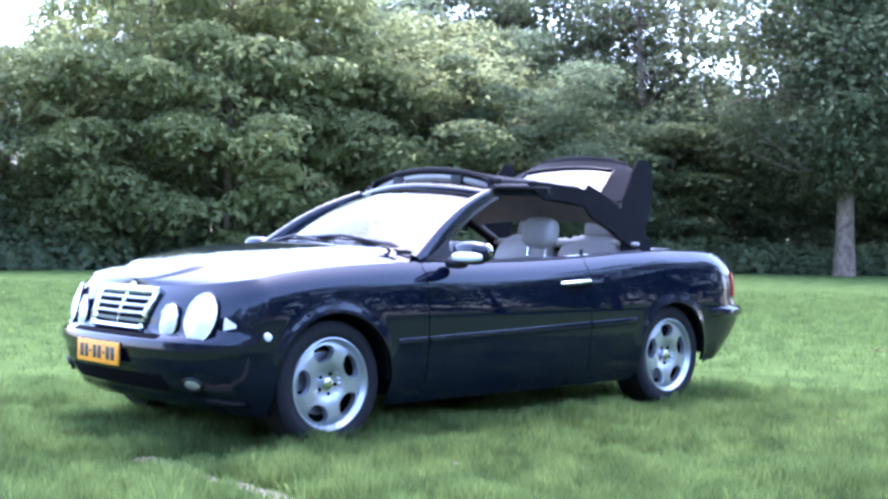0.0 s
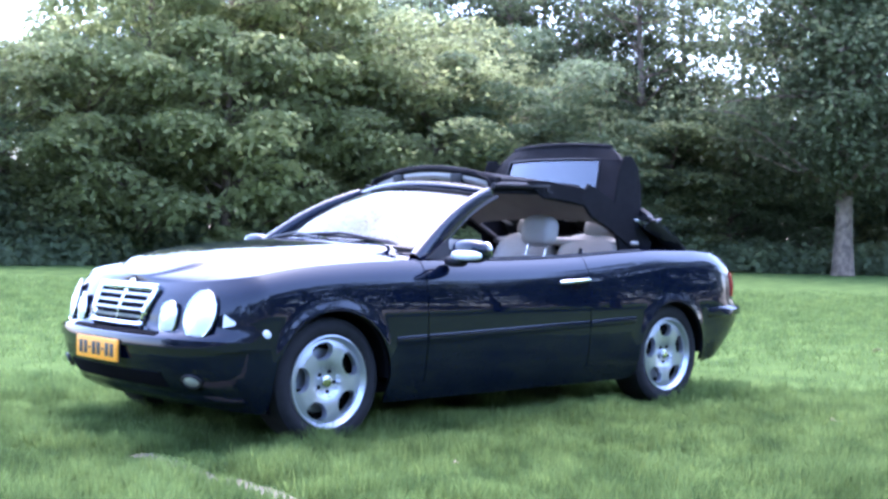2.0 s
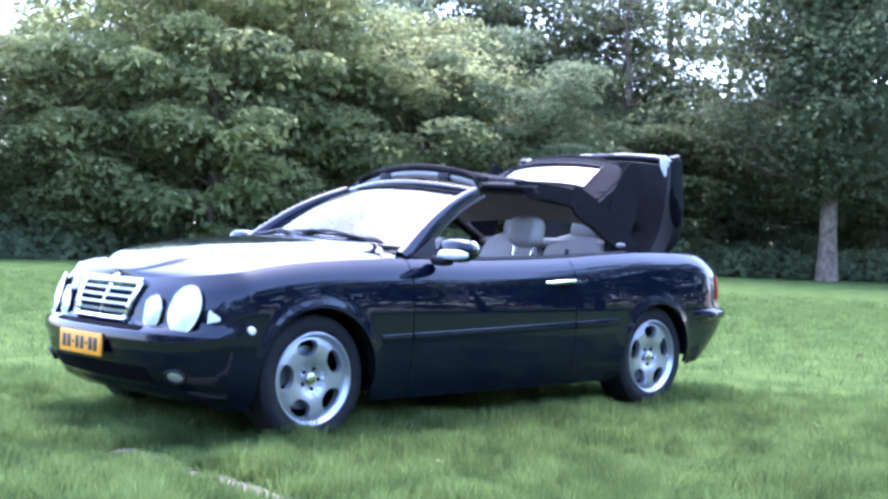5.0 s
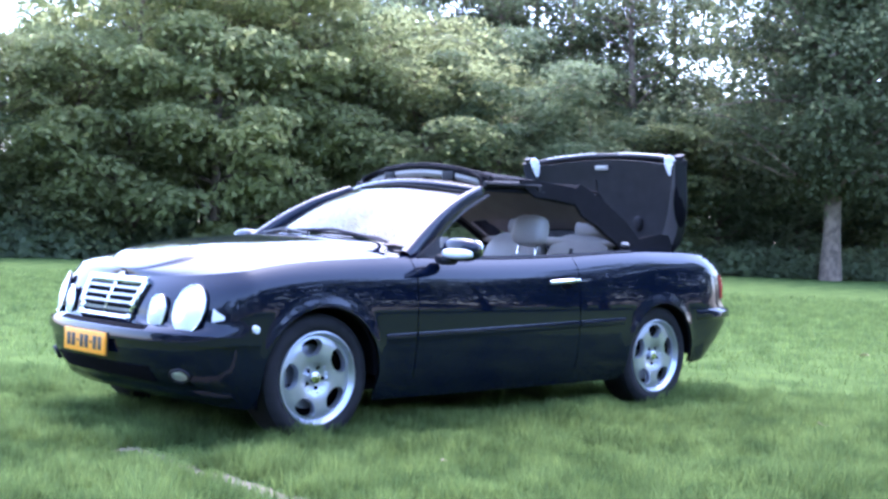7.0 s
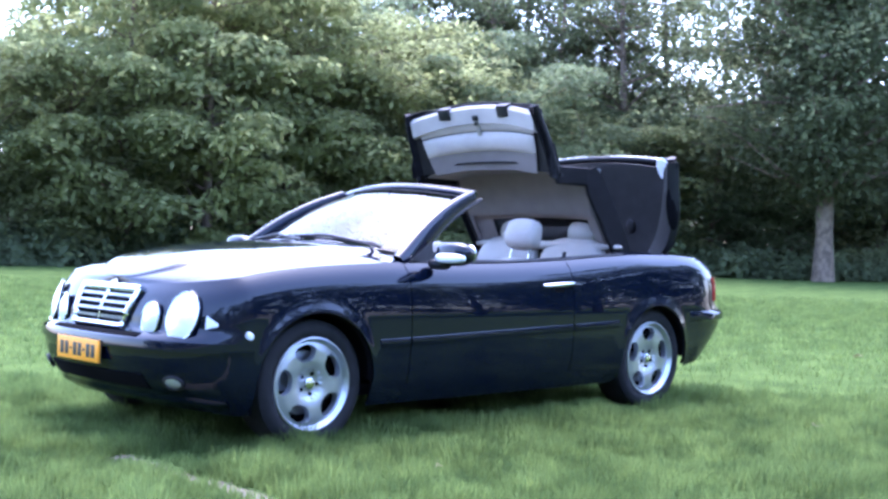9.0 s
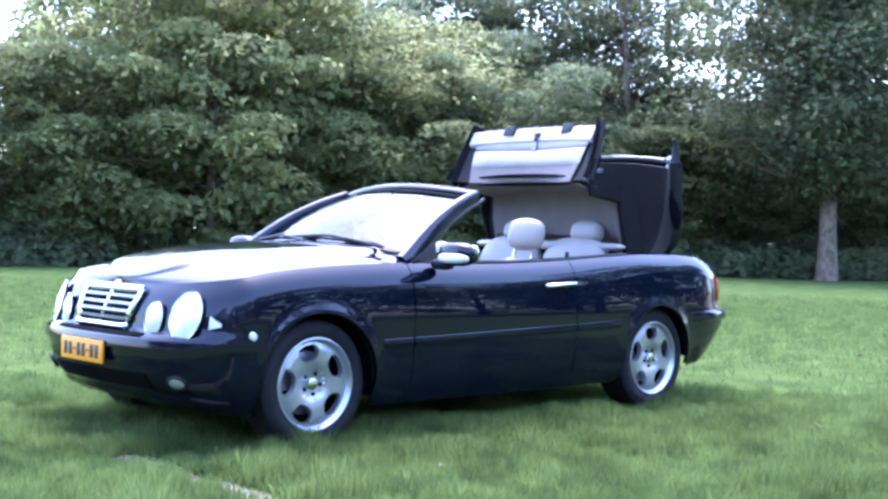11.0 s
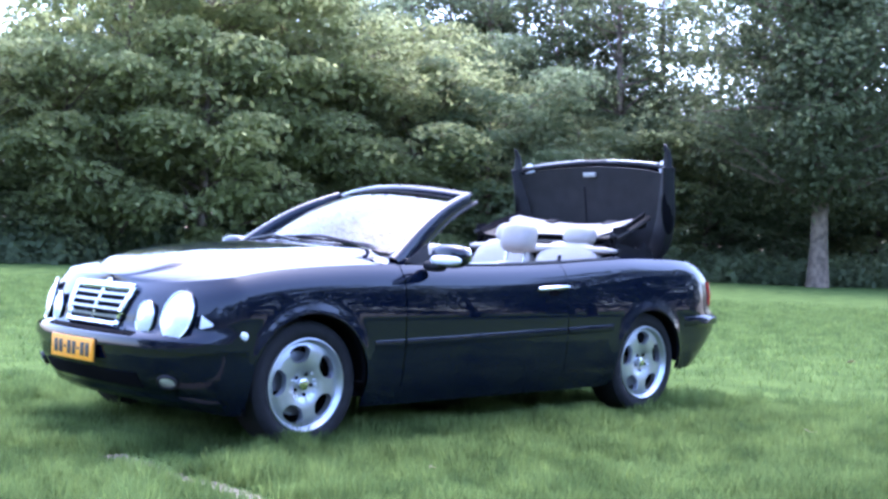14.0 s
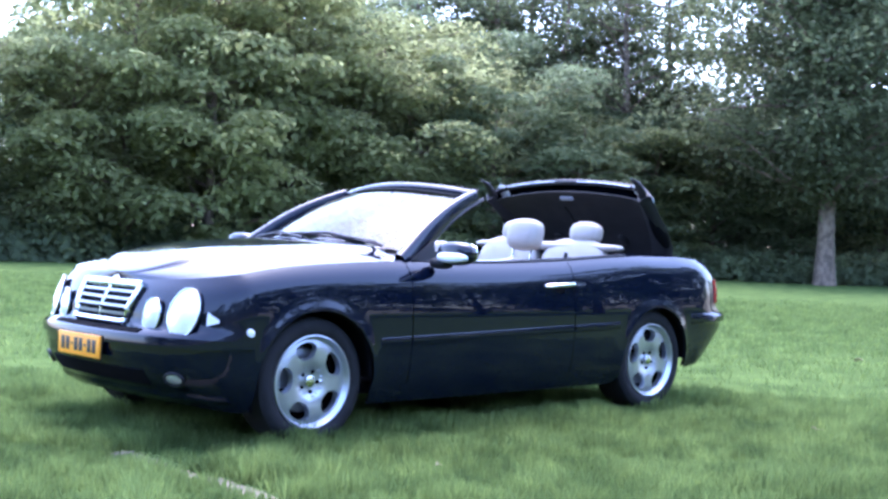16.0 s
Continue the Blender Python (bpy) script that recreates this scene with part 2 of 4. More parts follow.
def quads_mesh(name, corners, material):
    """One mesh from an array of quads (n, 4, 3)."""
    n = len(corners)
    me = bpy.data.meshes.new(name)
    me.vertices.add(4 * n)
    me.vertices.foreach_set("co", corners.astype(np.float32).ravel())
    me.loops.add(4 * n)
    me.loops.foreach_set("vertex_index", np.arange(4 * n, dtype=np.int32))
    me.polygons.add(n)
    me.polygons.foreach_set("loop_start", np.arange(0, 4 * n, 4, dtype=np.int32))
    me.update(calc_edges=True)
    me.validate()
    me.materials.append(material)
    return me


def make_grass(name, n, near, far, half_angle, hgt, wid, rng, label):
    """Blades of mown grass in the stretch of lawn round the car, each a tapered bent strip."""
    cx, cy, az = -5.15, -5.68, 0.76
    r = np.sqrt(rng.uniform(near**2, far**2, n) * 0.55 + (rng.uniform(near, far, n)**2) * 0.45)
    a = math.pi / 2 - az + rng.uniform(-half_angle, half_angle, n)
    x, y = cx + r * np.cos(a), cy + r * np.sin(a)
    clump = np.array([noise.noise(Vector((p * 2.3, q * 2.3, 11))) for p, q in zip(x.tolist(), y.tolist())])
    fine = np.array([noise.noise(Vector((p * 8, q * 8, 23))) for p, q in zip(x.tolist(), y.tolist())])
    bare = (np.abs(x + 2.2 + 0.05 * clump + 0.05 * fine) < 0.080) & (y > -3.4) & (y < -0.45) & (rng.random(n) < 0.94)
    keep = ~bare & (fine + 0.5 * clump > rng.uniform(-1.1, -0.25, n))
    x, y, r, clump, fine = (v[keep] for v in (x, y, r, clump, fine))
    n = len(x)
    z = np.array([ground_z(float(p), float(q)) for p, q in zip(x, y)]) - 0.012
    h = hgt * np.clip(1 + 1.0 * clump + 0.8 * fine, 0.35, 2.2) * rng.uniform(0.6, 1.3, n)
    for wx in (-1.345, 1.345):
        h = h * (1 + 0.2 * np.exp(-(((x - wx) / 0.28) ** 2 + ((y + 0.80) / 0.16) ** 2)))
    w = wid * rng.uniform(0.7, 1.3, n)
    t = rng.uniform(0, 2 * math.pi, n)
    lean = rng.uniform(0.1, 0.7, n) * h
    la = rng.uniform(0, 2 * math.pi, n)
    dx, dy = np.cos(t) * w / 2, np.sin(t) * w / 2
    base = np.stack([x, y, z], 1)
    tip = base + np.stack([np.cos(la) * lean, np.sin(la) * lean, h], 1)
    side = np.stack([dx, dy, np.zeros(n)], 1)
    q = np.stack([base - side, base + side, tip + side * 0.25, tip - side * 0.25], 1)
    me = quads_mesh(name, q, GRASS)
    tagged(new(name, me), label, "grass", kind="stuff")


# ---- trees ----
def limb(rng, p, d, length, r0, r1, n=6, bend=0.25):
    pts, rad = [p.copy()], [r0]
    for i in range(n):
        d = (d + Vector(rng.normal(0, bend / n, 3)) + Vector((0, 0, 0.03))).normalized()
        p = p + d * (length / n)
        pts.append(p.copy())
        rad.append(r0 + (r1 - r0) * (i + 1) / n)
    return pts, rad


def make_tree(rng, height, spread, base, leaf, size, clumps, per, material, layered=0.45, trunk=0.18, label="", top=0.6, dense=False):
    """A broadleaved tree: tapered trunk, limbs, and a crown of many small leaves gathered in uneven boughs."""
    root = new("tree")
    tagged(root, label, "tree")
    tp, tr = limb(rng, Vector((0, 0, -0.1)), Vector((0, 0, 1)), height * 0.86, trunk, trunk * 0.2, 12, 0.25)
    tr[0] *= 1.3
    bms = [tube(tp, tr, 10)]
    lims, tips = [], []
    for k in range(clumps):
        f = base + (0.98 - base) * ((k + 0.5) / clumps)
        i = min(int(f * 12 * 1.0), 11)
        a = k * 2.399 + rng.uniform(-0.5, 0.5)
        g = (f - base) / (1 - base)
        reach = spread * (0.45 + 0.75 * math.sin(math.pi * min(1, g * top + 0.18)) ** 0.8) * rng.uniform(0.45, 1.1)
        rise = rng.uniform(0.0, 0.5)
        start = tp[i]
        d = Vector((math.cos(a), math.sin(a), rise)).normalized()
        pts, rad = limb(rng, start, d, reach, tr[i] * 0.45, 0.012, 5, 0.5)
        if k % 2 == 0:
            lims.append(tube(pts, rad, 5, caps=False))
        tips.append((pts[-1], reach))
        if k % 3 == 0 or dense:
            tips.append((pts[3], reach * 0.8))
        if dense:
            tips.append((pts[1] + Vector((0, 0, rng.uniform(-0.4, 0.4))), reach * 0.6))
    part("trunk", bms[0], BARK, root)
    part("limb", bm_join(*lims), BARK, root)
    quads = []
    for p, reach in tips:
        m = int(per * rng.uniform(0.6, 1.4))
        s = (0.30 + 0.34 * reach) * rng.uniform(0.7, 1.15)
        u = rng.normal(0, 1, (m, 3))
        u /= np.linalg.norm(u, axis=1)[:, None]
        u[:, 2] = np.where(rng.random(m) < 0.7, np.abs(u[:, 2]), u[:, 2])
        rr = rng.uniform(0.25, 1.0, m) ** 0.6
        ctr = np.array(p) + u * (rr * s)[:, None] * np.array((1, 1, layered))
        ctr[:, 2] -= 0.18 * (rr * s) ** 2
        nrm = u * 0.7 + rng.normal(0, 0.5, (m, 3)) + np.array((0, 0, 0.7))
        nrm /= np.linalg.norm(nrm, axis=1)[:, None]
        t1 = np.cross(nrm, rng.normal(0, 1, (m, 3)))
        t1 /= np.linalg.norm(t1, axis=1)[:, None]
        t2 = np.cross(nrm, t1)
        sz = leaf * rng.uniform(0.6, 1.35, m)[:, None]
        t1, t2 = t1 * sz * size, t2 * sz
        quads.append(np.stack([ctr - t1 * 0.9, ctr - t2 * 0.55 + nrm * sz * 0.12, ctr + t1, ctr + t2 * 0.55 + nrm * sz * 0.12], 1))
    me = quads_mesh("crown", np.concatenate(quads), material)
    ob = new("crown", me)
    ob.parent = root
    return root


def scaled_copy(src, x, y, turn, s, sz=None):
    ob = copy_thing(src, pose(x, y, 0, 0, 0, turn))
    ob.scale = (s, s, sz or s)
    return ob


def make_trees():
    rng = np.random.default_rng(5)
    wood = "broadleaved green tree in the dense wood edge behind the lawn"
    kinds = [make_tree(rng, 9.0, 3.0, 0.08, 0.095, 1.25, 70, 230, LEAF_B, 0.5, 0.15, "light green spreading tree in layered boughs at the wood edge"),
             make_tree(rng, 9.5, 2.8, 0.07, 0.09, 1.2, 74, 220, LEAF_A, 0.58, 0.15, wood),
             make_tree(rng, 8.5, 2.9, 0.06, 0.09, 1.2, 68, 230, LEAF_C, 0.6, 0.14, "dark green bushy tree at the shaded wood edge")]
    tall = make_tree(rng, 13.0, 2.3, 0.25, 0.10, 1.1, 64, 105, LEAF_P, 0.7, 0.22, "tall thin-leaved poplar standing behind the wood edge")
    for k in kinds + [tall]:
        k["group"] = "trees of the wood edge"
    # the trees stand in bows round the lawn: bearing in degrees from the x axis, distance
    used = set()

    def place(kind, bearing, dist, turn, sc, sz=None):
        a = radians(bearing)
        x, y = -5.15 + dist * math.cos(a), -5.68 + dist * math.sin(a)
        if kind not in used:
            used.add(kind)
            src = (kinds + [tall])[kind]
            src.matrix_basis = pose(x, y, 0, 0, 0, turn)
            src.scale = (sc, sc, sz or sc)
        else:
            scaled_copy((kinds + [tall])[kind], x, y, turn, sc, sz)
    front = [(2, 70, 35, 0.85, 0.62), (1, 66, 36, 0.85, 0.72), (1, 63.2, 36, 0.85, 0.68), (0, 60.5, 36, 1.0, 1.08), (0, 56.8, 36.5, 1.05, 1.16), (0, 53.3, 38, 0.95, 1.10), (1, 50, 38, 0.98, 0.86),
             (1, 47, 39, 0.98, 0.76), (2, 44, 39, 0.9, 0.78), (2, 40.5, 41, 0.95, 0.66), (1, 37.5, 43, 0.9, 0.62), (2, 34.5, 44, 1.0, 0.66), (2, 31, 46, 1.0, 0.66), (1, 27, 47, 1.0, 0.7), (2, 23, 47, 1.0, 0.7)]
    for i, (k, b, d, sc, sz) in enumerate(front):
        place(k, b, d, 47 * i + 20, sc, sz)
    back = [(1, 65.6, 42, 1.0, 0.70), (1, 62.0, 43, 1.0, 0.90), (2, 60, 42, 1.1, 1.10), (1, 56, 42, 1.1, 1.2), (2, 52.5, 43, 1.1, 1.1), (0, 49, 43, 1.0, 1.0), (2, 46, 44, 1.0, 0.98), (1, 47.6, 47, 1.1, 1.05), (2, 44.6, 48, 1.1, 0.98), (1, 41.4, 49, 1.1, 0.84), (2, 61.6, 45, 1.1, 0.9), (2, 57.8, 46, 1.1, 1.05), (1, 38, 50, 1.1, 0.84), (1, 43, 45, 1.05, 0.76),
            (2, 39.5, 47, 1.1, 0.78), (2, 36, 49, 1.1, 0.74), (1, 32.5, 52, 1.1, 0.8), (2, 29, 52, 1.1, 0.8), (1, 25, 54, 1.2, 0.85)]
    for i, (k, b, d, sc, sz) in enumerate(back):
        place(k, b, d, 61 * i + 5, sc, sz)
    for i, (b, d, sc) in enumerate([(58.5, 50, 0.85), (54.5, 49, 0.9), (50.5, 50, 1.0), (48, 48, 0.95), (46, 50, 1.0), (44.2, 48, 1.1), (42.8, 50, 1.1), (41.2, 46, 0.95), (39.9, 48, 0.9), (38.4, 44, 1.0), (36.6, 47, 0.95), (34, 53, 1.0), (30, 56, 1.0)]):
        place(3, b, d, 83 * i, sc)
    # the wood goes on round the lawn behind the viewer
    for i in range(22):
        b = 150 + 10.5 * i
        back_off = 52 if b > 350 else 27
        place(2, b, back_off + 2.5 * math.sin(i * 2.3), 71 * i, 1.35, (0.75 if b > 350 else 1.3) + 0.2 * math.sin(i * 1.7))
    # the single poplar on the lawn and its neighbours
    pop = make_tree(rng, 19.0, 4.2, 0.17, 0.10, 1.1, 165, 112, LEAF_P, 0.8, 0.28, "large poplar with a bare grey trunk standing on the lawn", 0.75, True)
    pop.matrix_basis = pose(29.4, 13.9, 0, 0, 0, 40)
    for x, y, t, s in ((37, 17.5, 120, 0.9), (36.5, 10.5, 200, 0.95)):
        ob = scaled_copy(pop, x, y, t, s)
        tagged(ob, "tall leafy poplar behind the lawn's edge", group="poplars on the lawn")
    pop["group"] = "poplars on the lawn"
    return kinds, tall, pop


def make_bushes():
    """Low shrubs along the foot of the wood."""
    rng = np.random.default_rng(9)
    src = None
    for i in range(46):
        a, d = radians(72 - 50 * i / 45), 33.5 + 10 * (i / 45) + rng.uniform(-0.5, 0.5)
        x, y = -5.15 + d * math.cos(a), -5.68 + d * math.sin(a)
        if src is None:
            src = new("shrub")
            tagged(src, "low dark green shrub at the foot of the wood", "shrub", "shrubs at the wood's foot")
            m = 1500
            u = rng.normal(0, 1, (m, 3))
            u /= np.linalg.norm(u, axis=1)[:, None]
            ctr = u * np.array((1.1, 1.1, 0.85)) * (rng.uniform(0.3, 1, m) ** 0.5)[:, None] * (1 + 0.3 * np.sin(5 * u[:, :1]) * np.cos(6 * u[:, 1:2]))
            ctr[:, 2] = np.abs(ctr[:, 2])
            nrm = u + rng.normal(0, 0.6, (m, 3)) + np.array((0, 0, 0.5))
            nrm /= np.linalg.norm(nrm, axis=1)[:, None]
            t1 = np.cross(nrm, rng.normal(0, 1, (m, 3)))
            t1 /= np.linalg.norm(t1, axis=1)[:, None]
            t2 = np.cross(nrm, t1)
            sz = 0.10 * rng.uniform(0.6, 1.3, m)[:, None]
            ob = new("crown", quads_mesh("crown", np.stack([ctr - t1 * sz, ctr - t2 * sz * 0.6, ctr + t1 * sz, ctr + t2 * sz * 0.6], 1), LEAF_C))
            ob.parent = src
            stems = [tube([(0.1 * math.cos(a), 0.1 * math.sin(a), -0.05), (0.35 * math.cos(a), 0.35 * math.sin(a), 0.7)], [0.03, 0.01], 5) for a in (0, 1.3, 2.5, 3.8, 5)]
            part("stem", bm_join(*stems), BARK, src)
            src.matrix_basis = pose(x, y, 0)
        else:
            sc = rng.uniform(0.75, 1.5)
            scaled_copy(src, x, y, rng.uniform(0, 360), sc, sc * rng.uniform(0.7, 1.1))


make_ground()
KINDS, TALL, POPLAR = make_trees()
make_bushes()


# ---- the car: x runs to its tail, y to its right side ----
car = new("convertible_car")
tagged(car, "dark navy two-door convertible car with cream leather seats on grass", "car")
AXF, AXR, HUB, TRACK = -1.345, 1.345, 0.31, 0.79
ARCH_F, ARCH_R = 0.352, 0.336
XS_F, XS_R = -1.722, 1.72
nose = smooth_curve([0.15, 0.22, 0.30, 0.43, 0.51, 0.535, 0.56, 0.64, 0.74, 0.80, 0.86, 0.95],
                    [-1.85, -1.95, -2.06, -2.132, -2.138, -2.12, -2.068, -2.040, -1.990, -1.945, -1.91, -1.88])
tail = smooth_curve([0.15, 0.25, 0.33, 0.42, 0.50, 0.57, 0.60, 0.63, 0.75, 0.88, 0.93, 1.0],
                    [2.00, 2.06, 2.18, 2.32, 2.41, 2.43, 2.40, 2.350, 2.340, 2.29, 2.25, 2.20])
half_w = smooth_curve([0.15, 0.20, 0.30, 0.45, 0.55, 0.66, 0.78, 0.86, 1.0],
                      [0.775, 0.80, 0.835, 0.855, 0.86, 0.858, 0.845, 0.832, 0.82])
top_z = smooth_curve([-2.05, -1.97, -1.85, -1.70, -1.50, -1.20, -0.75, -0.40, 0.0, 0.46, 0.98, 1.3, 1.6, 1.86, 2.05, 2.3],
                     [0.745, 0.775, 0.81, 0.84, 0.868, 0.890, 0.905, 0.900, 0.905, 0.922, 0.952, 0.962, 0.962, 0.948, 0.925, 0.905])
bottom_z = smooth_curve([-2.2, -1.72, -1.70, 0.9, 1.0, 1.72, 2.0, 2.3], [0.208, 0.180, 0.18, 0.18, 0.19, 0.25, 0.27, 0.29])
crown_h = smooth_curve([-2.05, -1.9, -1.6, -1.2, -0.7, 1.2, 1.9, 2.3], [0.012, 0.035, 0.060, 0.072, 0.075, 0.045, 0.030, 0.0])
SEAM = 0.533


def width(x, z, zt):
    w = half_w(z) * (1 - 0.030 * (x / 1.72) ** 2)
    for xc, r in ((AXF, ARCH_F), (AXR, ARCH_R)):
        rho = math.hypot(x - xc, z - HUB)
        if z > HUB - 0.1 and rho > r - 0.01:
            w += 0.013 * math.exp(-((rho - r) / 0.035) ** 2)
    s = max(0.0, (z - (zt - 0.12)) / 0.12)
    return w - 0.055 * s ** 2.2


def columns():
    cols = [("f", math.pi / 2 * k / 18) for k in range(18)]
    xs = {XS_F, XS_R, -0.753, -0.747, 0.527, 0.533}
    for c, r in ((AXF, ARCH_F), (AXR, ARCH_R)):
        xs |= {c + r * math.cos(math.pi * k / 26) for k in range(27)}
        xs |= {c - r - 0.002, c + r + 0.002}
    xs |= set(np.arange(-0.93, 1.0, 0.08).tolist())
    xs = sorted(x for x in xs if XS_F <= x <= XS_R)
    cols += [("s", x) for x in xs]
    cols += [("r", math.pi / 2 * (1 - (k + 1) / 18)) for k in range(18)]
    return cols


COLS = columns()


def outline(c, z, zt=None):
    k, v = c
    if k == "s":
        x = v
        return x, width(x, z, zt if zt is not None else top_z(x))
    if k == "f":
        L = XS_F - nose(z)
        x, w = XS_F - L * math.cos(v) ** (2 / 2.15), width(XS_F, z, zt if zt is not None else 9)
        return x, w * math.sin(v) ** (2 / 2.55)
    L = tail(z) - XS_R
    return XS_R + L * math.cos(v) ** (2 / 2.7), width(XS_R, z, zt if zt is not None else 9) * math.sin(v) ** (2 / 3.4)


def col_top(c):
    k, v = c
    if k == "s":
        return top_z(v)
    z = 0.8
    for _ in range(6):
        z = top_z(outline(c, z)[0])
    return z


def col_bottom(c):
    k, v = c
    x = outline(c, 0.4)[0]
    z = bottom_z(x)
    if k == "s":
        for xc, r in ((AXF, ARCH_F), (AXR, ARCH_R)):
            if abs(x - xc) <= r + 1e-6:
                z = HUB + math.sqrt(max(0, r * r - (x - xc) ** 2))
    return z


def rows_of(c):
    """Heights of a column: sill zone, middle zone up to the seam, upper zone."""
    lo, hi = col_bottom(c), col_top(c)
    a, b = max(lo, 0.275), max(lo, SEAM)
    z = [lo + (a - lo) * k / 3 for k in range(3)]
    z += [a + (b - a) * k / 7 for k in range(7)]
    z += [b + (hi - b) * (k / 14) ** 0.9 for k in range(15)]
    return z


TOPS = [col_top(c) for c in COLS]
BAND = np.array([[(lambda p: (p[0], -p[1], z))(outline(c, z, zt)) for z in rows_of(c)] for c, zt in zip(COLS, TOPS)])
du = np.gradient(BAND, axis=0)
dv = np.gradient(BAND, axis=1)
NRM = np.cross(du, dv)
ln = np.linalg.norm(NRM, axis=2, keepdims=True)
NRM = np.where(ln > 1e-9, NRM / np.maximum(ln, 1e-9), np.array((0, -1.0, 0)))
NRM *= np.sign((NRM * np.stack([BAND[..., 0] * 0.3, BAND[..., 1], BAND[..., 2] * 0], -1)).sum(-1, keepdims=True) + 1e-9)


def skin(name, pick, side, material, inset=0.0, parent=car, label=""):
    """Panels of the body side: faces (i, j) that pick() takes, on the left (-1), right (1) or both sides (0)."""
    verts, faces, nrms = [], [], []
    for s in ((-1, 1) if side == 0 else (side,)):
        ids = {}

        def vid(i, j):
            key = tuple(np.round(BAND[i, j], 5))
            if key not in ids:
                ids[key] = len(verts)
                p = BAND[i, j] - NRM[i, j] * inset
                verts.append((p[0], p[1] * -s, p[2]))
                nrms.append((NRM[i, j][0], NRM[i, j][1] * -s, NRM[i, j][2]))
            return ids[key]
        for i in range(len(COLS) - 1):
            for j in range(BAND.shape[1] - 1):
                if pick(i, j):
                    q = [vid(i, j), vid(i + 1, j), vid(i + 1, j + 1), vid(i, j + 1)]
                    q = [v for k, v in enumerate(q) if v not in q[:k]]
                    if len(q) > 2:
                        faces.append(q if s < 0 else q[::-1])
    me = bpy.data.meshes.new(name)
    me.from_pydata(verts, [], faces)
    me.shade_smooth()
    me.normals_split_custom_set_from_vertices(nrms)
    return link_mesh(name, me, material, parent, label)


def cx(i):
    return (BAND[i, -1, 0] + BAND[i + 1, -1, 0]) / 2


def kind_of(i, j):
    k, x = COLS[i][0], cx(i)
    if COLS[i][0] == "s" and COLS[i + 1][0] == "s":
        g = (COLS[i][1] + COLS[i + 1][1]) / 2
        if abs(g + 0.75) < 0.003 or abs(g - 0.53) < 0.003:
            return "gap" if j >= 3 else "sill"
    if COLS[i + 1][0] == "f" or COLS[i][0] == "f":
        return "bumper_f" if j < 10 else "fender"
    if COLS[i][0] == "r" or COLS[i + 1][0] == "r":
        return "bumper_r" if j < 10 else "quarter"
    if x < AXF - ARCH_F + 0.06 and j < 10:
        return "bumper_f"
    if x > AXR + ARCH_R - 0.05 and j < 10:
        return "bumper_r"
    if -0.97 < x < 0.99 and j < 3:
        return "sill"
    if -0.75 < x < 0.53:
        return "door"
    return "fender" if x < 0 else "quarter"


skin("front_bumper", lambda i, j: kind_of(i, j) == "bumper_f", 0, PAINT)
skin("rear_bumper", lambda i, j: kind_of(i, j) == "bumper_r", 0, PAINT)
DOORS = []
for s in (-1, 1):
    skin("fender", lambda i, j: kind_of(i, j) == "fender", s, PAINT)
    DOORS.append(skin("door", lambda i, j: kind_of(i, j) == "door", s, PAINT, label="dark navy door with its window lowered"))
    skin("rear_quarter_panel", lambda i, j: kind_of(i, j) == "quarter", s, PAINT)
    skin("side_sill", lambda i, j: kind_of(i, j) == "sill", s, PAINT)
    skin("inner_shell", lambda i, j: True, s, LINER, 0.022)

EDGE = [(BAND[i, -1, 0], -BAND[i, -1, 1], BAND[i, -1, 2]) for i in range(len(COLS))]


def cap_point(x, ye, zt, t):
    # the bonnet's raised centre panel ends in two folds that spread towards the windscreen
    edge = interp(x, [-2.05, -0.70], [0.42, 0.74])
    k = min(1.0, max(0.0, (edge + 0.03 - abs(t)) / 0.06))
    fold = 0.024 * interp(x, [-2.0, -1.8, -0.72, -0.70], [0, 1, 1, 0]) * k * k * (3 - 2 * k)
    return Vector((x, ye * t, zt + crown_h(x) * (1 - abs(t) ** 2.4) + fold))


def cap(name, x0, x1, t0, t1, material, label="", nt=26, sides=0, d=0.012):
    """Upper panels: from x0 to x1 and over the part t0..t1 of the half width."""
    rows = [e for e in EDGE if x0 <= e[0] <= x1]
    for lim in (x0, x1):
        if EDGE[0][0] < lim < EDGE[-1][0]:
            k = next(i for i in range(len(EDGE) - 1) if EDGE[i][0] <= lim <= EDGE[i + 1][0])
            a, b = EDGE[k], EDGE[k + 1]
            f = (lim - a[0]) / max(1e-9, b[0] - a[0])
            rows.append(tuple(p + (q - p) * f for p, q in zip(a, b)))
    rows = sorted(set(rows))
    a, b = (t0, t1) if sides >= 0 else (-t1, -t0)
    bm = bm_grid([[cap_point(*e, a + (b - a) * k / nt) for k in range(nt + 1)] for e in rows])
    return part(name, thick(bm, d), material, car, label)


cap("hood", -2.2, -0.70, -0.868, 0.868, PAINT, "long dark navy bonnet with two folds and glossy paint", nt=72)
cap("boot_lid", 1.868, 2.4, -1.0, 1.0, PAINT, "short dark navy boot lid")
for s in (-1, 1):
    cap("fender_top", -2.2, -0.70, 0.875, 1.0, PAINT, nt=5, sides=s)
    cap("deck_edge", 1.15, 1.868, 0.84, 1.0, PAINT, nt=4, sides=s)
    cap("belt_rail", -0.70, 1.15, 0.905, 1.0, PAINT, nt=4, sides=s)


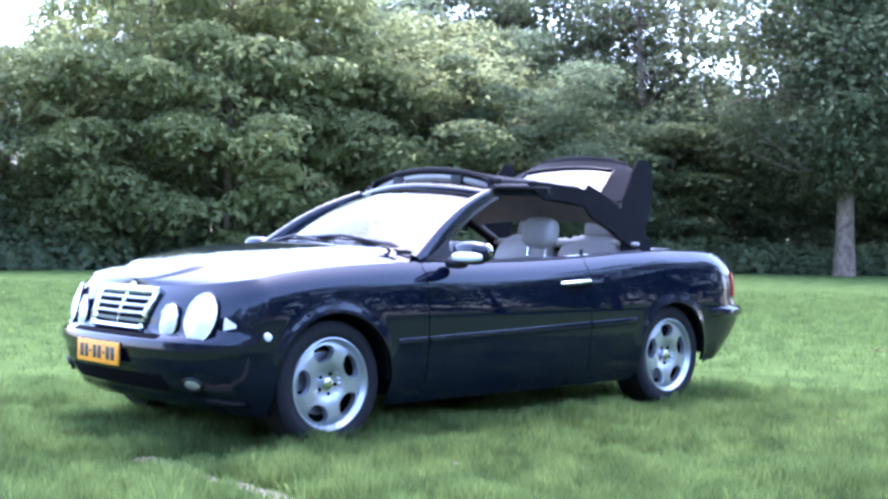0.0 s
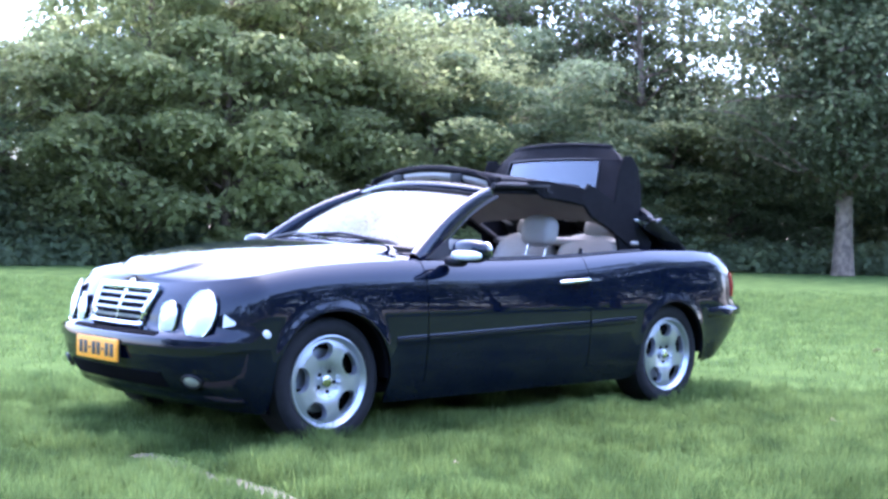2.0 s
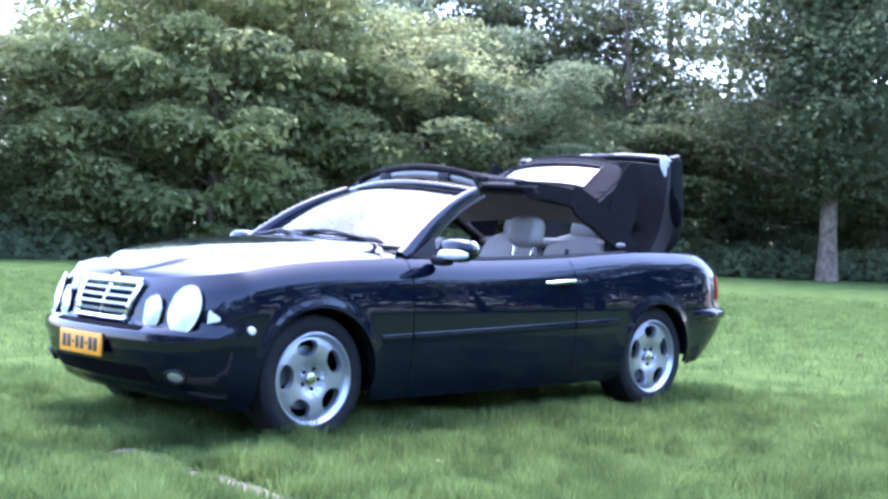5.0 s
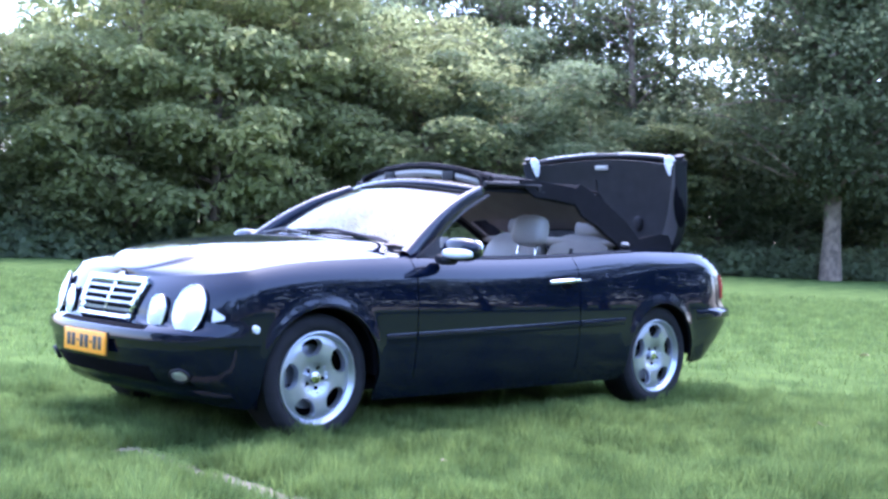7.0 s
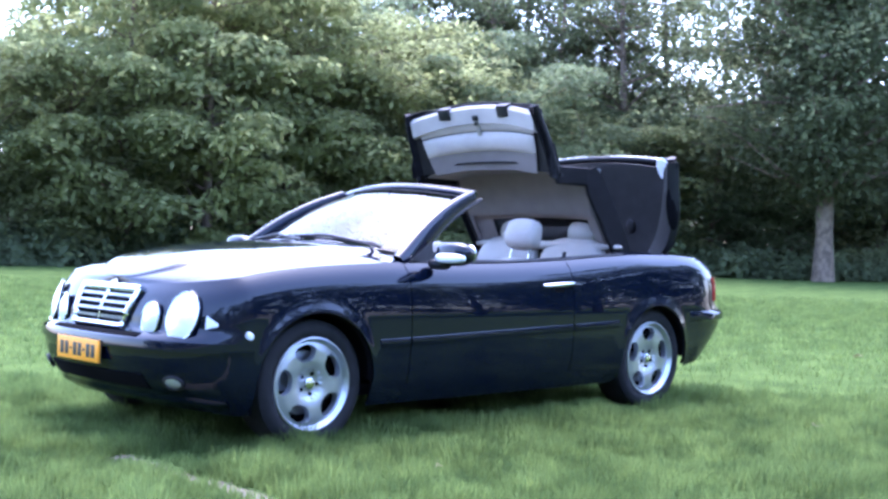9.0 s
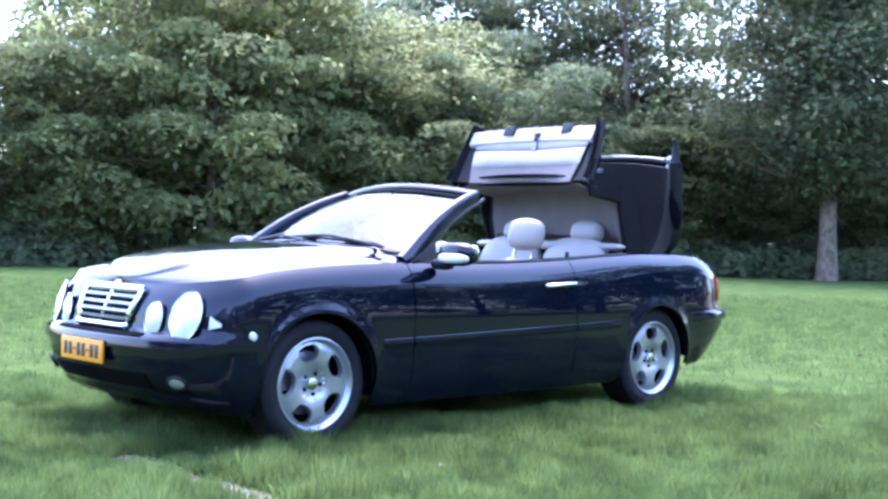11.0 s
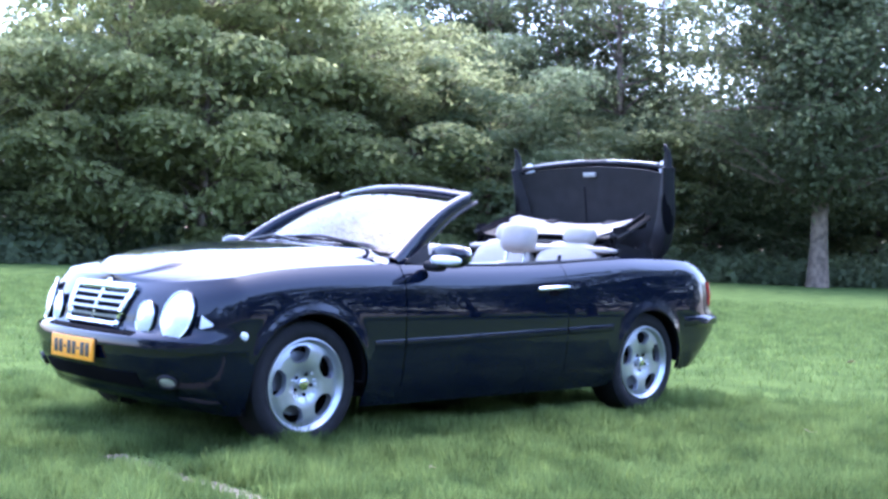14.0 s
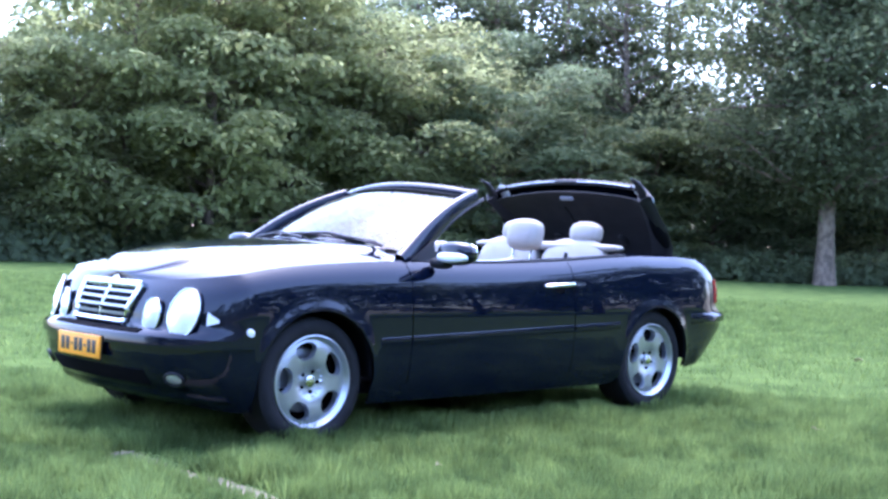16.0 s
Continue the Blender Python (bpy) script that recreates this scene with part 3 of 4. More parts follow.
# ---- wheels ----
def rim_disc():
    """The wheel's face: a dished disc with five oval openings, as one sheet."""
    bms = []
    r0, r1, rc = 0.072, 0.208, 0.154

    def dish(r):
        return interp(r, [0, 0.05, 0.066, 0.078, 0.12, 0.17, 0.208], [0.026, 0.026, 0.024, 0.010, 0.004, 0.004, 0.014])
    for k in range(5):
        mid = math.pi / 2 + 0.22 + 2 * math.pi * k / 5
        rows = []
        m = 48
        for i in range(m):
            a = 2 * math.pi * i / m
            ca, sa = math.cos(a), math.sin(a)
            hole = Vector((math.copysign(abs(ca) ** 0.8, ca) * 0.365 * (1 + 0.12 * sa), math.copysign(abs(sa) ** 0.8, sa) * 0.040))
            t = min((math.pi / 5) / max(1e-6, abs(hole.x)), (r1 - rc if sa > 0 else rc - r0) / max(1e-6, abs(hole.y)))
            rim = hole * t
            row = []
            for f in (-0.02, 0.0, 0.06, 0.25, 0.6, 1.0):
                q = hole.lerp(rim, max(f, 0))
                r, th = rc + q.y, mid + q.x
                drop = 0.035 if f < 0 else (0.006 if f == 0 else 0.0)
                row.append(Vector((r * math.cos(th), dish(r) + drop, r * math.sin(th))))
            rows.append(row)
        bms.append(bm_grid(rows, close_u=True))
    bms.append(lathe([(dish(0.0), 0.0), (dish(0.03), 0.03), (dish(0.05), 0.05), (dish(0.072), 0.072)], n=40))
    bm = bm_join(*bms)
    bmesh.ops.remove_doubles(bm, verts=bm.verts, dist=0.0015)
    return bm


def make_wheel():
    """A wheel whose outer face looks to -y; origin at the hub."""
    w = new("wheel")
    w.parent = car
    tyre = part("tyre", lathe([(-0.10, 0.228), (-0.112, 0.245), (-0.114, 0.270), (-0.108, 0.296), (-0.092, 0.312), (-0.05, 0.316),
                               (0.05, 0.316), (0.092, 0.312), (0.11, 0.29), (0.112, 0.25), (0.10, 0.225)], n=72), RUBBER, w)
    rim = part("rim", bm_join(lathe([(-0.085, 0.205), (-0.090, 0.210), (-0.106, 0.216), (-0.112, 0.223), (-0.110, 0.230), (-0.102, 0.231), (-0.095, 0.226)], n=72)), ALLOY, w, "bright silver alloy rim")
    face = rim_disc()
    bmesh.ops.translate(face, vec=(0, -0.100, 0), verts=face.verts)
    part("wheel_face", thick(face, 0.006), ALLOY, w, "five-spoke silver alloy wheel face")
    part("brake_disc", lathe([(-0.02, 0.06), (-0.025, 0.07), (-0.025, 0.155), (-0.01, 0.158)], n=40), BRUSHED, w, "dark worn brake disc")
    # alloy barrel coloured near black for the shade behind the spokes
    part("shaded_barrel", lathe([(0.0, 0.02), (0.0, 0.205), (-0.085, 0.2035)], n=40), LINER, w)
    part("hub_cap", lathe([(-0.094, 0.0), (-0.094, 0.020), (-0.090, 0.027), (-0.080, 0.030)], n=24), CHROME, w, "round polished hub cap")
    for k in range(5):
        a = math.pi / 2 + 0.22 + math.pi / 5 + 2 * math.pi * k / 5
        b = lathe([(-0.084, 0.0), (-0.084, 0.008), (-0.074, 0.011)], n=8)
        bmesh.ops.translate(b, vec=(0.052 * math.cos(a), 0, 0.052 * math.sin(a)), verts=b.verts)
        part("wheel_bolt", b, LINER, w)
    return w


wheel = make_wheel()
wheel.matrix_basis = pose(AXF, -0.692, HUB)
for x, y, t, r in ((AXR, -0.692, 0, 12), (AXF, 0.692, 180, 0), (AXR, 0.692, 180, 30)):
    ob = copy_thing(wheel, pose(x, y, HUB, 0, 0, t) @ pose(0, 0, 0, 0, r, 0))
for xc, r in ((AXF, ARCH_F), (AXR, ARCH_R)):
    for s in (-1, 1):
        P = []
        for k in range(25):
            a = math.pi * k / 24
            w0 = width(xc, HUB + r * math.sin(a), 2) + 0.004
            P.append([Vector((xc + rr * math.cos(a), s * y, HUB + rr * math.sin(a)))
                      for y, rr in ((w0 - 0.004, r + 0.006), (w0, r), (w0 - 0.02, r - 0.006), (w0 - 0.05, r + 0.01), (0.45, r + 0.02), (0.42, 0.05))])
        part("wheel_well", bm_grid(P), LINER, car)
part("undertray", box(0.24, 1.22, 0.03, (-1.68, 0, 0.215), 0.01), LINER, car)
part("underbody", box(3.5, 1.45, 0.06, (-0.10, 0, 0.25), 0.02), LINER, car)


# ---- nose ----
def on_body(y, z):
    """The place and the outward normal on the nose at a given y and z."""
    best = min(((abs(outline(("f", math.pi / 2 * k / 400), z)[1] - abs(y)), k) for k in range(401)))[1]
    def pt(k, zz):
        p = outline(("f", math.pi / 2 * k / 400), zz)
        return Vector((p[0], math.copysign(p[1], y if y else -1), zz))
    p = pt(best, z)
    a = pt(min(best + 6, 400), z) - pt(max(best - 6, 0), z)
    b = pt(best, z + 0.02) - pt(best, z - 0.02)
    n = a.cross(b).normalized()
    if n.x > 0:
        n = -n
    return p, n


def frame_at(p, n, spin=0.0):
    zax = n
    yax = (Vector((0, 0, 1)) - n * n.z).normalized()
    xax = yax.cross(zax)
    return Matrix((xax, yax, zax)).transposed().to_4x4().copy() if False else (Matrix.Translation(p) @ Matrix((xax, yax, zax)).transposed().to_4x4() @ pose(0, 0, 0, 0, 0, spin))


def dome(a, b, h, m, n=32, rings=7):
    P = []
    for j in range(rings + 1):
        f = j / rings
        P.append([m @ Vector((a * f * math.cos(2 * math.pi * k / n), b * f * math.sin(2 * math.pi * k / n), h * (1 - f * f))) for k in range(n)])
    return bm_grid(P, close_v=True)


def oval_ring(a, b, r, m, n=40):
    P = []
    for k in range(n):
        t = 2 * math.pi * k / n
        c = Vector((a * math.cos(t), b * math.sin(t), 0))
        o = Vector((math.cos(t) / a, math.sin(t) / b, 0)).normalized()
        P.append([m @ (c + o * r * math.cos(q) + Vector((0, 0, r * math.sin(q)))) for q in (2 * math.pi * i / 8 for i in range(8))])
    return bm_grid(P, close_u=True, close_v=True)


for s in (-1, 1):
    for nm, y, z, a, b, spin in (("headlight", 0.612, 0.640, 0.086, 0.120, -9), ("headlight", 0.425, 0.618, 0.060, 0.082, -6)):
        p, n = on_body(s * y, z)
        m = frame_at(p + n * 0.004, n, spin * -s)
        lamp = part(nm, bm_join(dome(a, b, 0.022, m), oval_ring(a, b, 0.007, m)), PAINT, car, "oval clear-glass headlight")
        part("lamp_bowl", dome(a * 0.97, b * 0.97, 0.022, m @ Matrix.Translation((0, 0, 0.003))), LAMP, lamp, "bright silver reflector")
        part("lamp_ring", oval_ring(a * 0.97, b * 0.97, 0.004, m @ Matrix.Translation((0, 0, 0.006))), CHROME, lamp)
    p, n = on_body(s * 0.605, 0.335)
    m = frame_at(p + n * 0.003, n)
    fog = part("fog_light", oval_ring(0.050, 0.032, 0.008, m), BLACK, car, "small round fog light in the bumper")
    part("lens", dome(0.050, 0.032, 0.012, m), ALLOY, fog)
    # wedge-shaped turn signal behind the outer lamp
    P = []
    for i in range(9):
        row = []
        for j in range(7):
            f = i / 8
            z = 0.588 + (0.016 + 0.046 * (1 - f)) * (j / 6) + 0.014 * f
            p, n = on_body(s * (0.722 + 0.044 * f), z)
            row.append(p + n * 0.006)
        P.append(row)
    part("turn_signal", thick(bm_grid(P), 0.006), WHITELENS, car, "clear wedge-shaped turn signal lens")
    # side marker in the fender's edge
    x, w = outline(("s", XS_F), 0.55)
    part("side_marker", blob(0.046, 0.014, 0.036, (-1.742, s * (w - 0.002), 0.560), 2.4, m=pose(0, 0, 0, 0, 30, 0)), WHITELENS, car, "small clear side marker lamp")


def grille():
    g = new("grille")
    g.parent = car
    tagged(g, "chrome-framed radiator grille with horizontal bars")
    def pt(u, v, off):
        z = 0.572 + 0.176 * v
        y = (0.232 + 0.040 * v) * u
        p, n = on_body(y if abs(y) > 1e-6 else -1e-4, z)
        return p + Vector((-0.93, 0, 0.36)) * off
    def strip(u0, v0, u1, v1, r, n=12):
        return tube([pt(u0 + (u1 - u0) * k / n, v0 + (v1 - v0) * k / n, 0.010) for k in range(n + 1)], r, 8)
    part("backing", bm_grid([[pt(-1 + 2 * i / 12, j / 6, 0.005) for j in range(7)] for i in range(13)]), LINER, g)
    part("frame", bm_join(strip(-1, 0, 1, 0, 0.016), strip(-1, 1, 1, 1, 0.020), strip(-1, 0, -1, 1, 0.017), strip(1, 0, 1, 1, 0.017)), CHROME, g, "polished chrome surround")
    part("centre_bar", strip(0, 0, 0, 1, 0.010), CHROME, g)
    for k in range(1, 5):
        v = k / 5.0
        bm = bm_grid([[pt(-1 + 2 * i / 16, v + dv, off) for dv, off in ((-0.045, 0.006), (-0.03, 0.016), (0.03, 0.018), (0.05, 0.006))] for i in range(17)])
        part("grille_bar", thick(bm, 0.004), BRUSHED, g, "silver horizontal grille bar")
    e, n = pt(0, 1.06, 0.012), Vector((-0.8, 0, 0.6))
    part("badge", bm_join(dome(0.030, 0.030, 0.006, frame_at(e, n)), oval_ring(0.030, 0.030, 0.005, frame_at(e, n))), BRUSHED, g, "small round chrome badge")


grille()


def number_plate():
    pl = part("number_plate", box(0.012, 0.41, 0.108, (-2.158, 0.010, 0.450), 0.004), YELLOW, car, "yellow number plate with dark lettering bars")
    part("plate_holder", box(0.008, 0.42, 0.118, (-2.150, 0.010, 0.450), 0.005), BLACK, pl)
    for k in range(3):
        for dy in (0.024, -0.024):
            part("lettering_bar", box(0.004, 0.036, 0.064, (-2.1635, 0.140 - 0.130 * k + dy, 0.450), 0.001), INK, pl)
    for y in (0.075, -0.055):
        part("lettering_bar", box(0.004, 0.022, 0.012, (-2.1635, y, 0.450), 0.001), INK, pl)


number_plate()


def nose_strip(name, y1, z0, z1, off, material, label="", y0=None, d=0.01):
    """A band laid round the nose between two heights, out to the half width y1."""
    y0 = -y1 if y0 is None else y0
    P = []
    for k in range(41):
        y = y0 + (y1 - y0) * k / 40
        row = []
        for z in (z0, (z0 + z1) / 2, z1):
            p, n = on_body(y if abs(y) > 1e-6 else -1e-4, z)
            row.append(p + n * off)
        P.append(row)
    return part(name, thick(bm_grid(P), d), material, car, label)


nose_strip("air_intake", 0.44, 0.295, 0.365, 0.003, LINER, "dark lower air intake slot")
def lip():
    """The bumper's lower lip: a proud edge whose upper face looks to the sky."""
    P = []
    for k in range(49):
        y = 0.77 * (k / 24 - 1)
        row = []
        for z, o in ((0.266, 0.0), (0.252, 0.010), (0.242, 0.013), (0.232, 0.008), (0.225, 0.0)):
            p, n = on_body(y if abs(y) > 1e-6 else -1e-4, z)
            row.append(p + n * o)
        P.append(row)
    part("bumper_lip", thick(bm_grid(P), 0.006), PAINT, car, "body-coloured bumper lip")


lip()
nose_strip("bumper_rub_strip", 0.835, 0.482, 0.522, 0.016, PAINT, "body-coloured rub strip on the bumper")
nose_strip("grille_shadow_gap", 0.40, 0.538, 0.552, 0.004, LINER)

def tail_strip(name, v1, z0, z1, off, material, label=""):
    """A proud band round the tail with a flat shelf on top, out to the corner parameter v1."""
    P = []
    for k in range(41):
        v = v1 * (k / 20 - 1)
        fade = min(1.0, 0.05 + 7 * (1 - abs(k / 20 - 1)))
        row = []
        for z, o in ((z0, 0.0), (z0 + 0.012, off), (z1 - 0.012, off), (z1, off * 0.6), (z1 + 0.012, -0.004)):
            o *= fade
            x, y = outline(("r", abs(v)), z)
            d = Vector((x - 1.6, y * 0.6)).normalized()
            row.append(Vector((x + d.x * o, math.copysign(y + d.y * o, v), z)))
        P.append(row)
    return part(name, thick(bm_grid(P), 0.008), material, car, label)


tail_strip("rear_rub_strip", math.pi / 2 * 1.0, 0.530, 0.592, 0.024, PAINT, "body-coloured rub strip round the tail")

# ---- sides ----
def side_strip(name, x0, x1, zf, h, off, material, s, parent=car, label="", d=0.012, n=30):
    P = []
    for k in range(n + 1):
        x = x0 + (x1 - x0) * k / n
        z = zf(x)
        P.append([Vector((x, s * (width(x, z + dz, top_z(x)) + o), z + dz)) for dz, o in ((-h / 2, 0.001), (-h * 0.36, off), (0, off * 1.15), (h * 0.36, off), (h / 2, 0.001))])
    return part(name, thick(bm_grid(P), d), material, parent, label)


def strip_z(x):
    return 0.495 + 0.0245 * (x + 0.95)


for s, door in ((-1, DOORS[0]), (1, DOORS[1])):
    side_strip("rub_strip", -0.742, 0.522, strip_z, 0.046, 0.004, PAINT, s, door)
    side_strip("rub_strip", 0.540, 0.96, strip_z, 0.046, 0.004, PAINT, s, label="body-coloured rub strip")
    side_strip("rub_strip", -0.955, -0.760, strip_z, 0.046, 0.004, PAINT, s, label="body-coloured rub strip")
    # door handle: chrome grip over a dark oval put in for the recess's shade
    yb = s * (width(0.4, 0.785, 0.93) + 0.001)
    grip = tube([(0.275, yb, 0.778), (0.295, yb + s * 0.028, 0.781), (0.40, yb + s * 0.034, 0.787), (0.49, yb + s * 0.028, 0.792), (0.515, yb, 0.793)],
                [0.010, 0.012, 0.013, 0.012, 0.010], 10)
    h = part("handle", grip, CHROME, door, "chrome door handle")
    part("handle_recess_shade", dome(0.085, 0.030, 0.004, frame_at(Vector((0.40, yb, 0.755)), Vector((0, s, 0.15)).normalized())), LINER, door)
    part("window_seal", tube([(x, s * (width(x, top_z(x), top_z(x)) - 0.006), top_z(x) + 0.006) for x in np.arange(-0.70, 1.16, 0.1)], 0.009, 6), BLACK, door)
    # tail lights wrap round the rear corners
    P = []
    for k in range(13):
        c = ("r", math.pi / 2 * (0.72 - 0.45 * k / 12))
        row = []
        for j in range(7):
            z = 0.665 + 0.155 * j / 6
            x, y = outline(c, z)
            row.append(Vector((x + 0.010, s * (y + 0.008), z)))
        P.append(row)
    part("tail_light", thick(bm_grid(P), 0.014), RED, car, "red wrap-around tail light")
    # outside mirror
    mr = part("mirror_housing", blob(0.115, 0.235, 0.125, (-0.565, s * 0.965, 0.955), 2.7), PAINT, car, "rounded navy door mirror with a clear indicator strip")
    part("mirror_arm", blob(0.09, 0.14, 0.060, (-0.575, s * 0.865, 0.900), 2.6), BLACK, mr)
    part("indicator_strip", blob(0.075, 0.215, 0.056, (-0.600, s * 0.970, 0.934), 2.6), WHITELENS, mr, "clear white indicator strip")
    part("mirror_glass", blob(0.02, 0.20, 0.10, (-0.508, s * 0.965, 0.957), 3.0), MIRROR, mr)
    # corner trim where the mirror meets the pillar
    part("mirror_sail", thick(bm_grid([[(-0.69, s * 0.775, 0.915), (-0.69, s * 0.775, 0.92)], [(-0.52, s * 0.765, 0.915), (-0.52, s * 0.745, 1.02)]]), 0.012), BLACK, car)

# ---- windscreen ----
def screen_bottom(u):
    return Vector((-0.665 - 0.135 * (1 - u * u), 0.705 * u, 0.945 + 0.035 * (1 - u * u)))


def screen_top(u):
    return Vector((-0.045 - 0.095 * (1 - u * u), 0.560 * u, 1.283 + 0.045 * (1 - u * u)))


def screen_pt(u, v):
    p = screen_bottom(u).lerp(screen_top(u), v)
    return p + Vector((-0.35, 0, 0.94)) * (0.035 * math.sin(math.pi * v))


screen = part("windscreen", bm_grid([[screen_pt(-0.97 + 1.94 * i / 20, 0.015 + 0.97 * j / 12) for j in range(13)] for i in range(21)]), GLASS, car, "raked clear windscreen glass")
screen.visible_shadow = False
for s in (-1, 1):
    pts = [screen_pt(s * 1.0, v) + Vector((0.012, s * 0.012, -0.004)) for v in np.linspace(-0.13, 0.965, 16)]
    P = []
    for i, p in enumerate(pts):
        d = (pts[min(i + 1, 15)] - pts[max(i - 1, 0)]).normalized()
        side = Vector((0, s, 0))
        up = d.cross(side).normalized() * (1 if d.cross(side).z > 0 else -1)
        wd = 0.074 - 0.028 * i / 15
        P.append([p + side * (wd * 0.55 * math.copysign(abs(math.cos(q)) ** 0.75, math.cos(q))) + up * (wd * 0.95 * math.copysign(abs(math.sin(q)) ** 0.75, math.sin(q)))
                  for q in (2 * math.pi * k / 14 for k in range(14))])
    part("a_pillar", bm_grid(P, close_v=True), PAINT, car, "navy windscreen pillar")
    part("pillar_seal", tube([p + Vector((0.055, s * 0.012, -0.010)) for p in pts], 0.011, 6), BLACK, car)
part("windscreen_header", tube([screen_top(u) + Vector((0.008, 0, 0.0)) for u in np.linspace(-1.02, 1.02, 17)], 0.030, 10, 0.75), PAINT, car)
part("header_seal", tube([screen_top(u) + Vector((0.030, 0, 0.012)) for u in np.linspace(-1.0, 1.0, 17)], 0.020, 8, 0.8), BLACK, car, "black rubber header seal")
# dark bar added for the gap line reflected below the header's edge
part("header_gap_line", tube([screen_pt(u, 0.90) + Vector((-0.004, 0, 0.006)) for u in np.linspace(-0.95, 0.55, 13)], 0.009, 6), TRIMGREY, car)
part("cowl", thick(bm_grid([[Vector((-0.80 + 0.13 * u * u, 0.72 * u, 0.960 - 0.035 * u * u)) + Vector((-0.03 + 0.09 * v, 0, 0.012 * v)) for v in (0, 0.5, 1)] for u in np.linspace(-1, 1, 17)]), 0.01), BLACK, car, "black plastic cowl below the windscreen")
for y0, y1 in ((0.25, -0.58), (0.62, -0.02)):
    w = part("wiper", tube([screen_pt(y1 / 0.70, -0.02) + Vector((-0.03, 0, 0.035)), screen_pt((y0 + y1) / 1.4, 0.05) + Vector((-0.02, 0, 0.035)), screen_pt(y0 / 0.70, 0.035) + Vector((-0.02, 0, 0.03))], 0.009, 6), BLACK, car, "black windscreen wiper arm")
    part("wiper_blade", tube([screen_pt(y1 / 0.70 + 0.1, 0.03) + Vector((-0.012, 0, 0.022)), screen_pt(y0 / 0.70 - 0.08, 0.065) + Vector((-0.012, 0, 0.022))], 0.008, 5), RUBBER, w)

# ---- cabin ----
part("cabin_floor", box(2.0, 1.40, 0.05, (0.25, 0, 0.30), 0.01), CARPET, car)
for s, door in ((-1, DOORS[0]), (1, DOORS[1])):
    P = []
    for x in np.arange(-0.68, 1.17, 0.06):
        zt = top_z(x)
        yt = width(x, zt, zt) - 0.065
        P.append([Vector((x, s * yy, z)) for yy, z in ((yt + 0.01, zt + 0.004), (yt - 0.025, zt + 0.002), (yt - 0.045, zt - 0.03), (yt - 0.05, zt - 0.16), (yt - 0.10, zt - 0.20), (yt - 0.09, zt - 0.30), (yt - 0.04, zt - 0.36), (yt - 0.05, 0.33))])
    part("door_card", thick(bm_grid(P), 0.012), LEATHER, car, "cream leather door lining")
    part("grab_strap", tube([(-0.02, s * 0.70, 0.87), (0.0, s * 0.655, 0.885), (0.10, s * 0.655, 0.885), (0.12, s * 0.70, 0.87)], 0.012, 6), LEATHER, car)
dash = part("dashboard", bm_join(blob(0.50, 1.36, 0.22, (-0.50, 0, 0.845), 3.2), box(0.22, 0.30, 0.40, (-0.30, 0, 0.62), 0.04)), LEATHER, car, "cream dashboard with dark wood trim")
part("wood_trim", blob(0.06, 1.20, 0.06, (-0.262, 0, 0.80), 3.0), WOOD, dash)
part("instrument_hood", blob(0.20, 0.36, 0.09, (-0.40, -0.36, 0.945), 2.6), BLACK, dash)
part("centre_console", box(0.95, 0.20, 0.22, (0.22, 0, 0.43), 0.04), LEATHER, car)
part("dash_top", blob(0.52, 1.38, 0.10, (-0.51, 0, 0.925), 3.4), LINER, dash, "black padded dash top")
M = Matrix.Translation((-0.07, -0.36, 0.815)) @ pose(0, 0, 0, 0, -62, 0)
P = [[M @ Vector(((0.185 + 0.014 * math.cos(q)) * math.cos(a), (0.185 + 0.014 * math.cos(q)) * math.sin(a), 0.014 * math.sin(q))) for q in (2 * math.pi * j / 8 for j in range(8))] for a in (2 * math.pi * i / 36 for i in range(36))]
st = part("steering_wheel", bm_grid(P, close_u=True, close_v=True), BLACK, car, "black leather steering wheel")
part("hub_pad", blob(0.17, 0.14, 0.05, (0, 0, 0), 2.8, m=M), BLACK, st)
for a in (0, 180, 270):
    part("spoke", box(0.17, 0.035, 0.014, (0, 0, 0), 0.005, m=M @ pose(0, 0, 0, 0, 0, a + 90) @ Matrix.Translation((0.1, 0, 0))), BLACK, st)
part("steering_column", tube([(-0.07, -0.36, 0.815), (-0.38, -0.36, 0.70)], 0.035, 10), BLACK, st)
part("rear_view_mirror", bm_join(blob(0.03, 0.24, 0.065, (-0.20, 0, 1.225), 3.0), tube([(-0.20, 0, 1.24), (-0.17, 0, 1.31)], 0.010, 6)), BLACK, car)


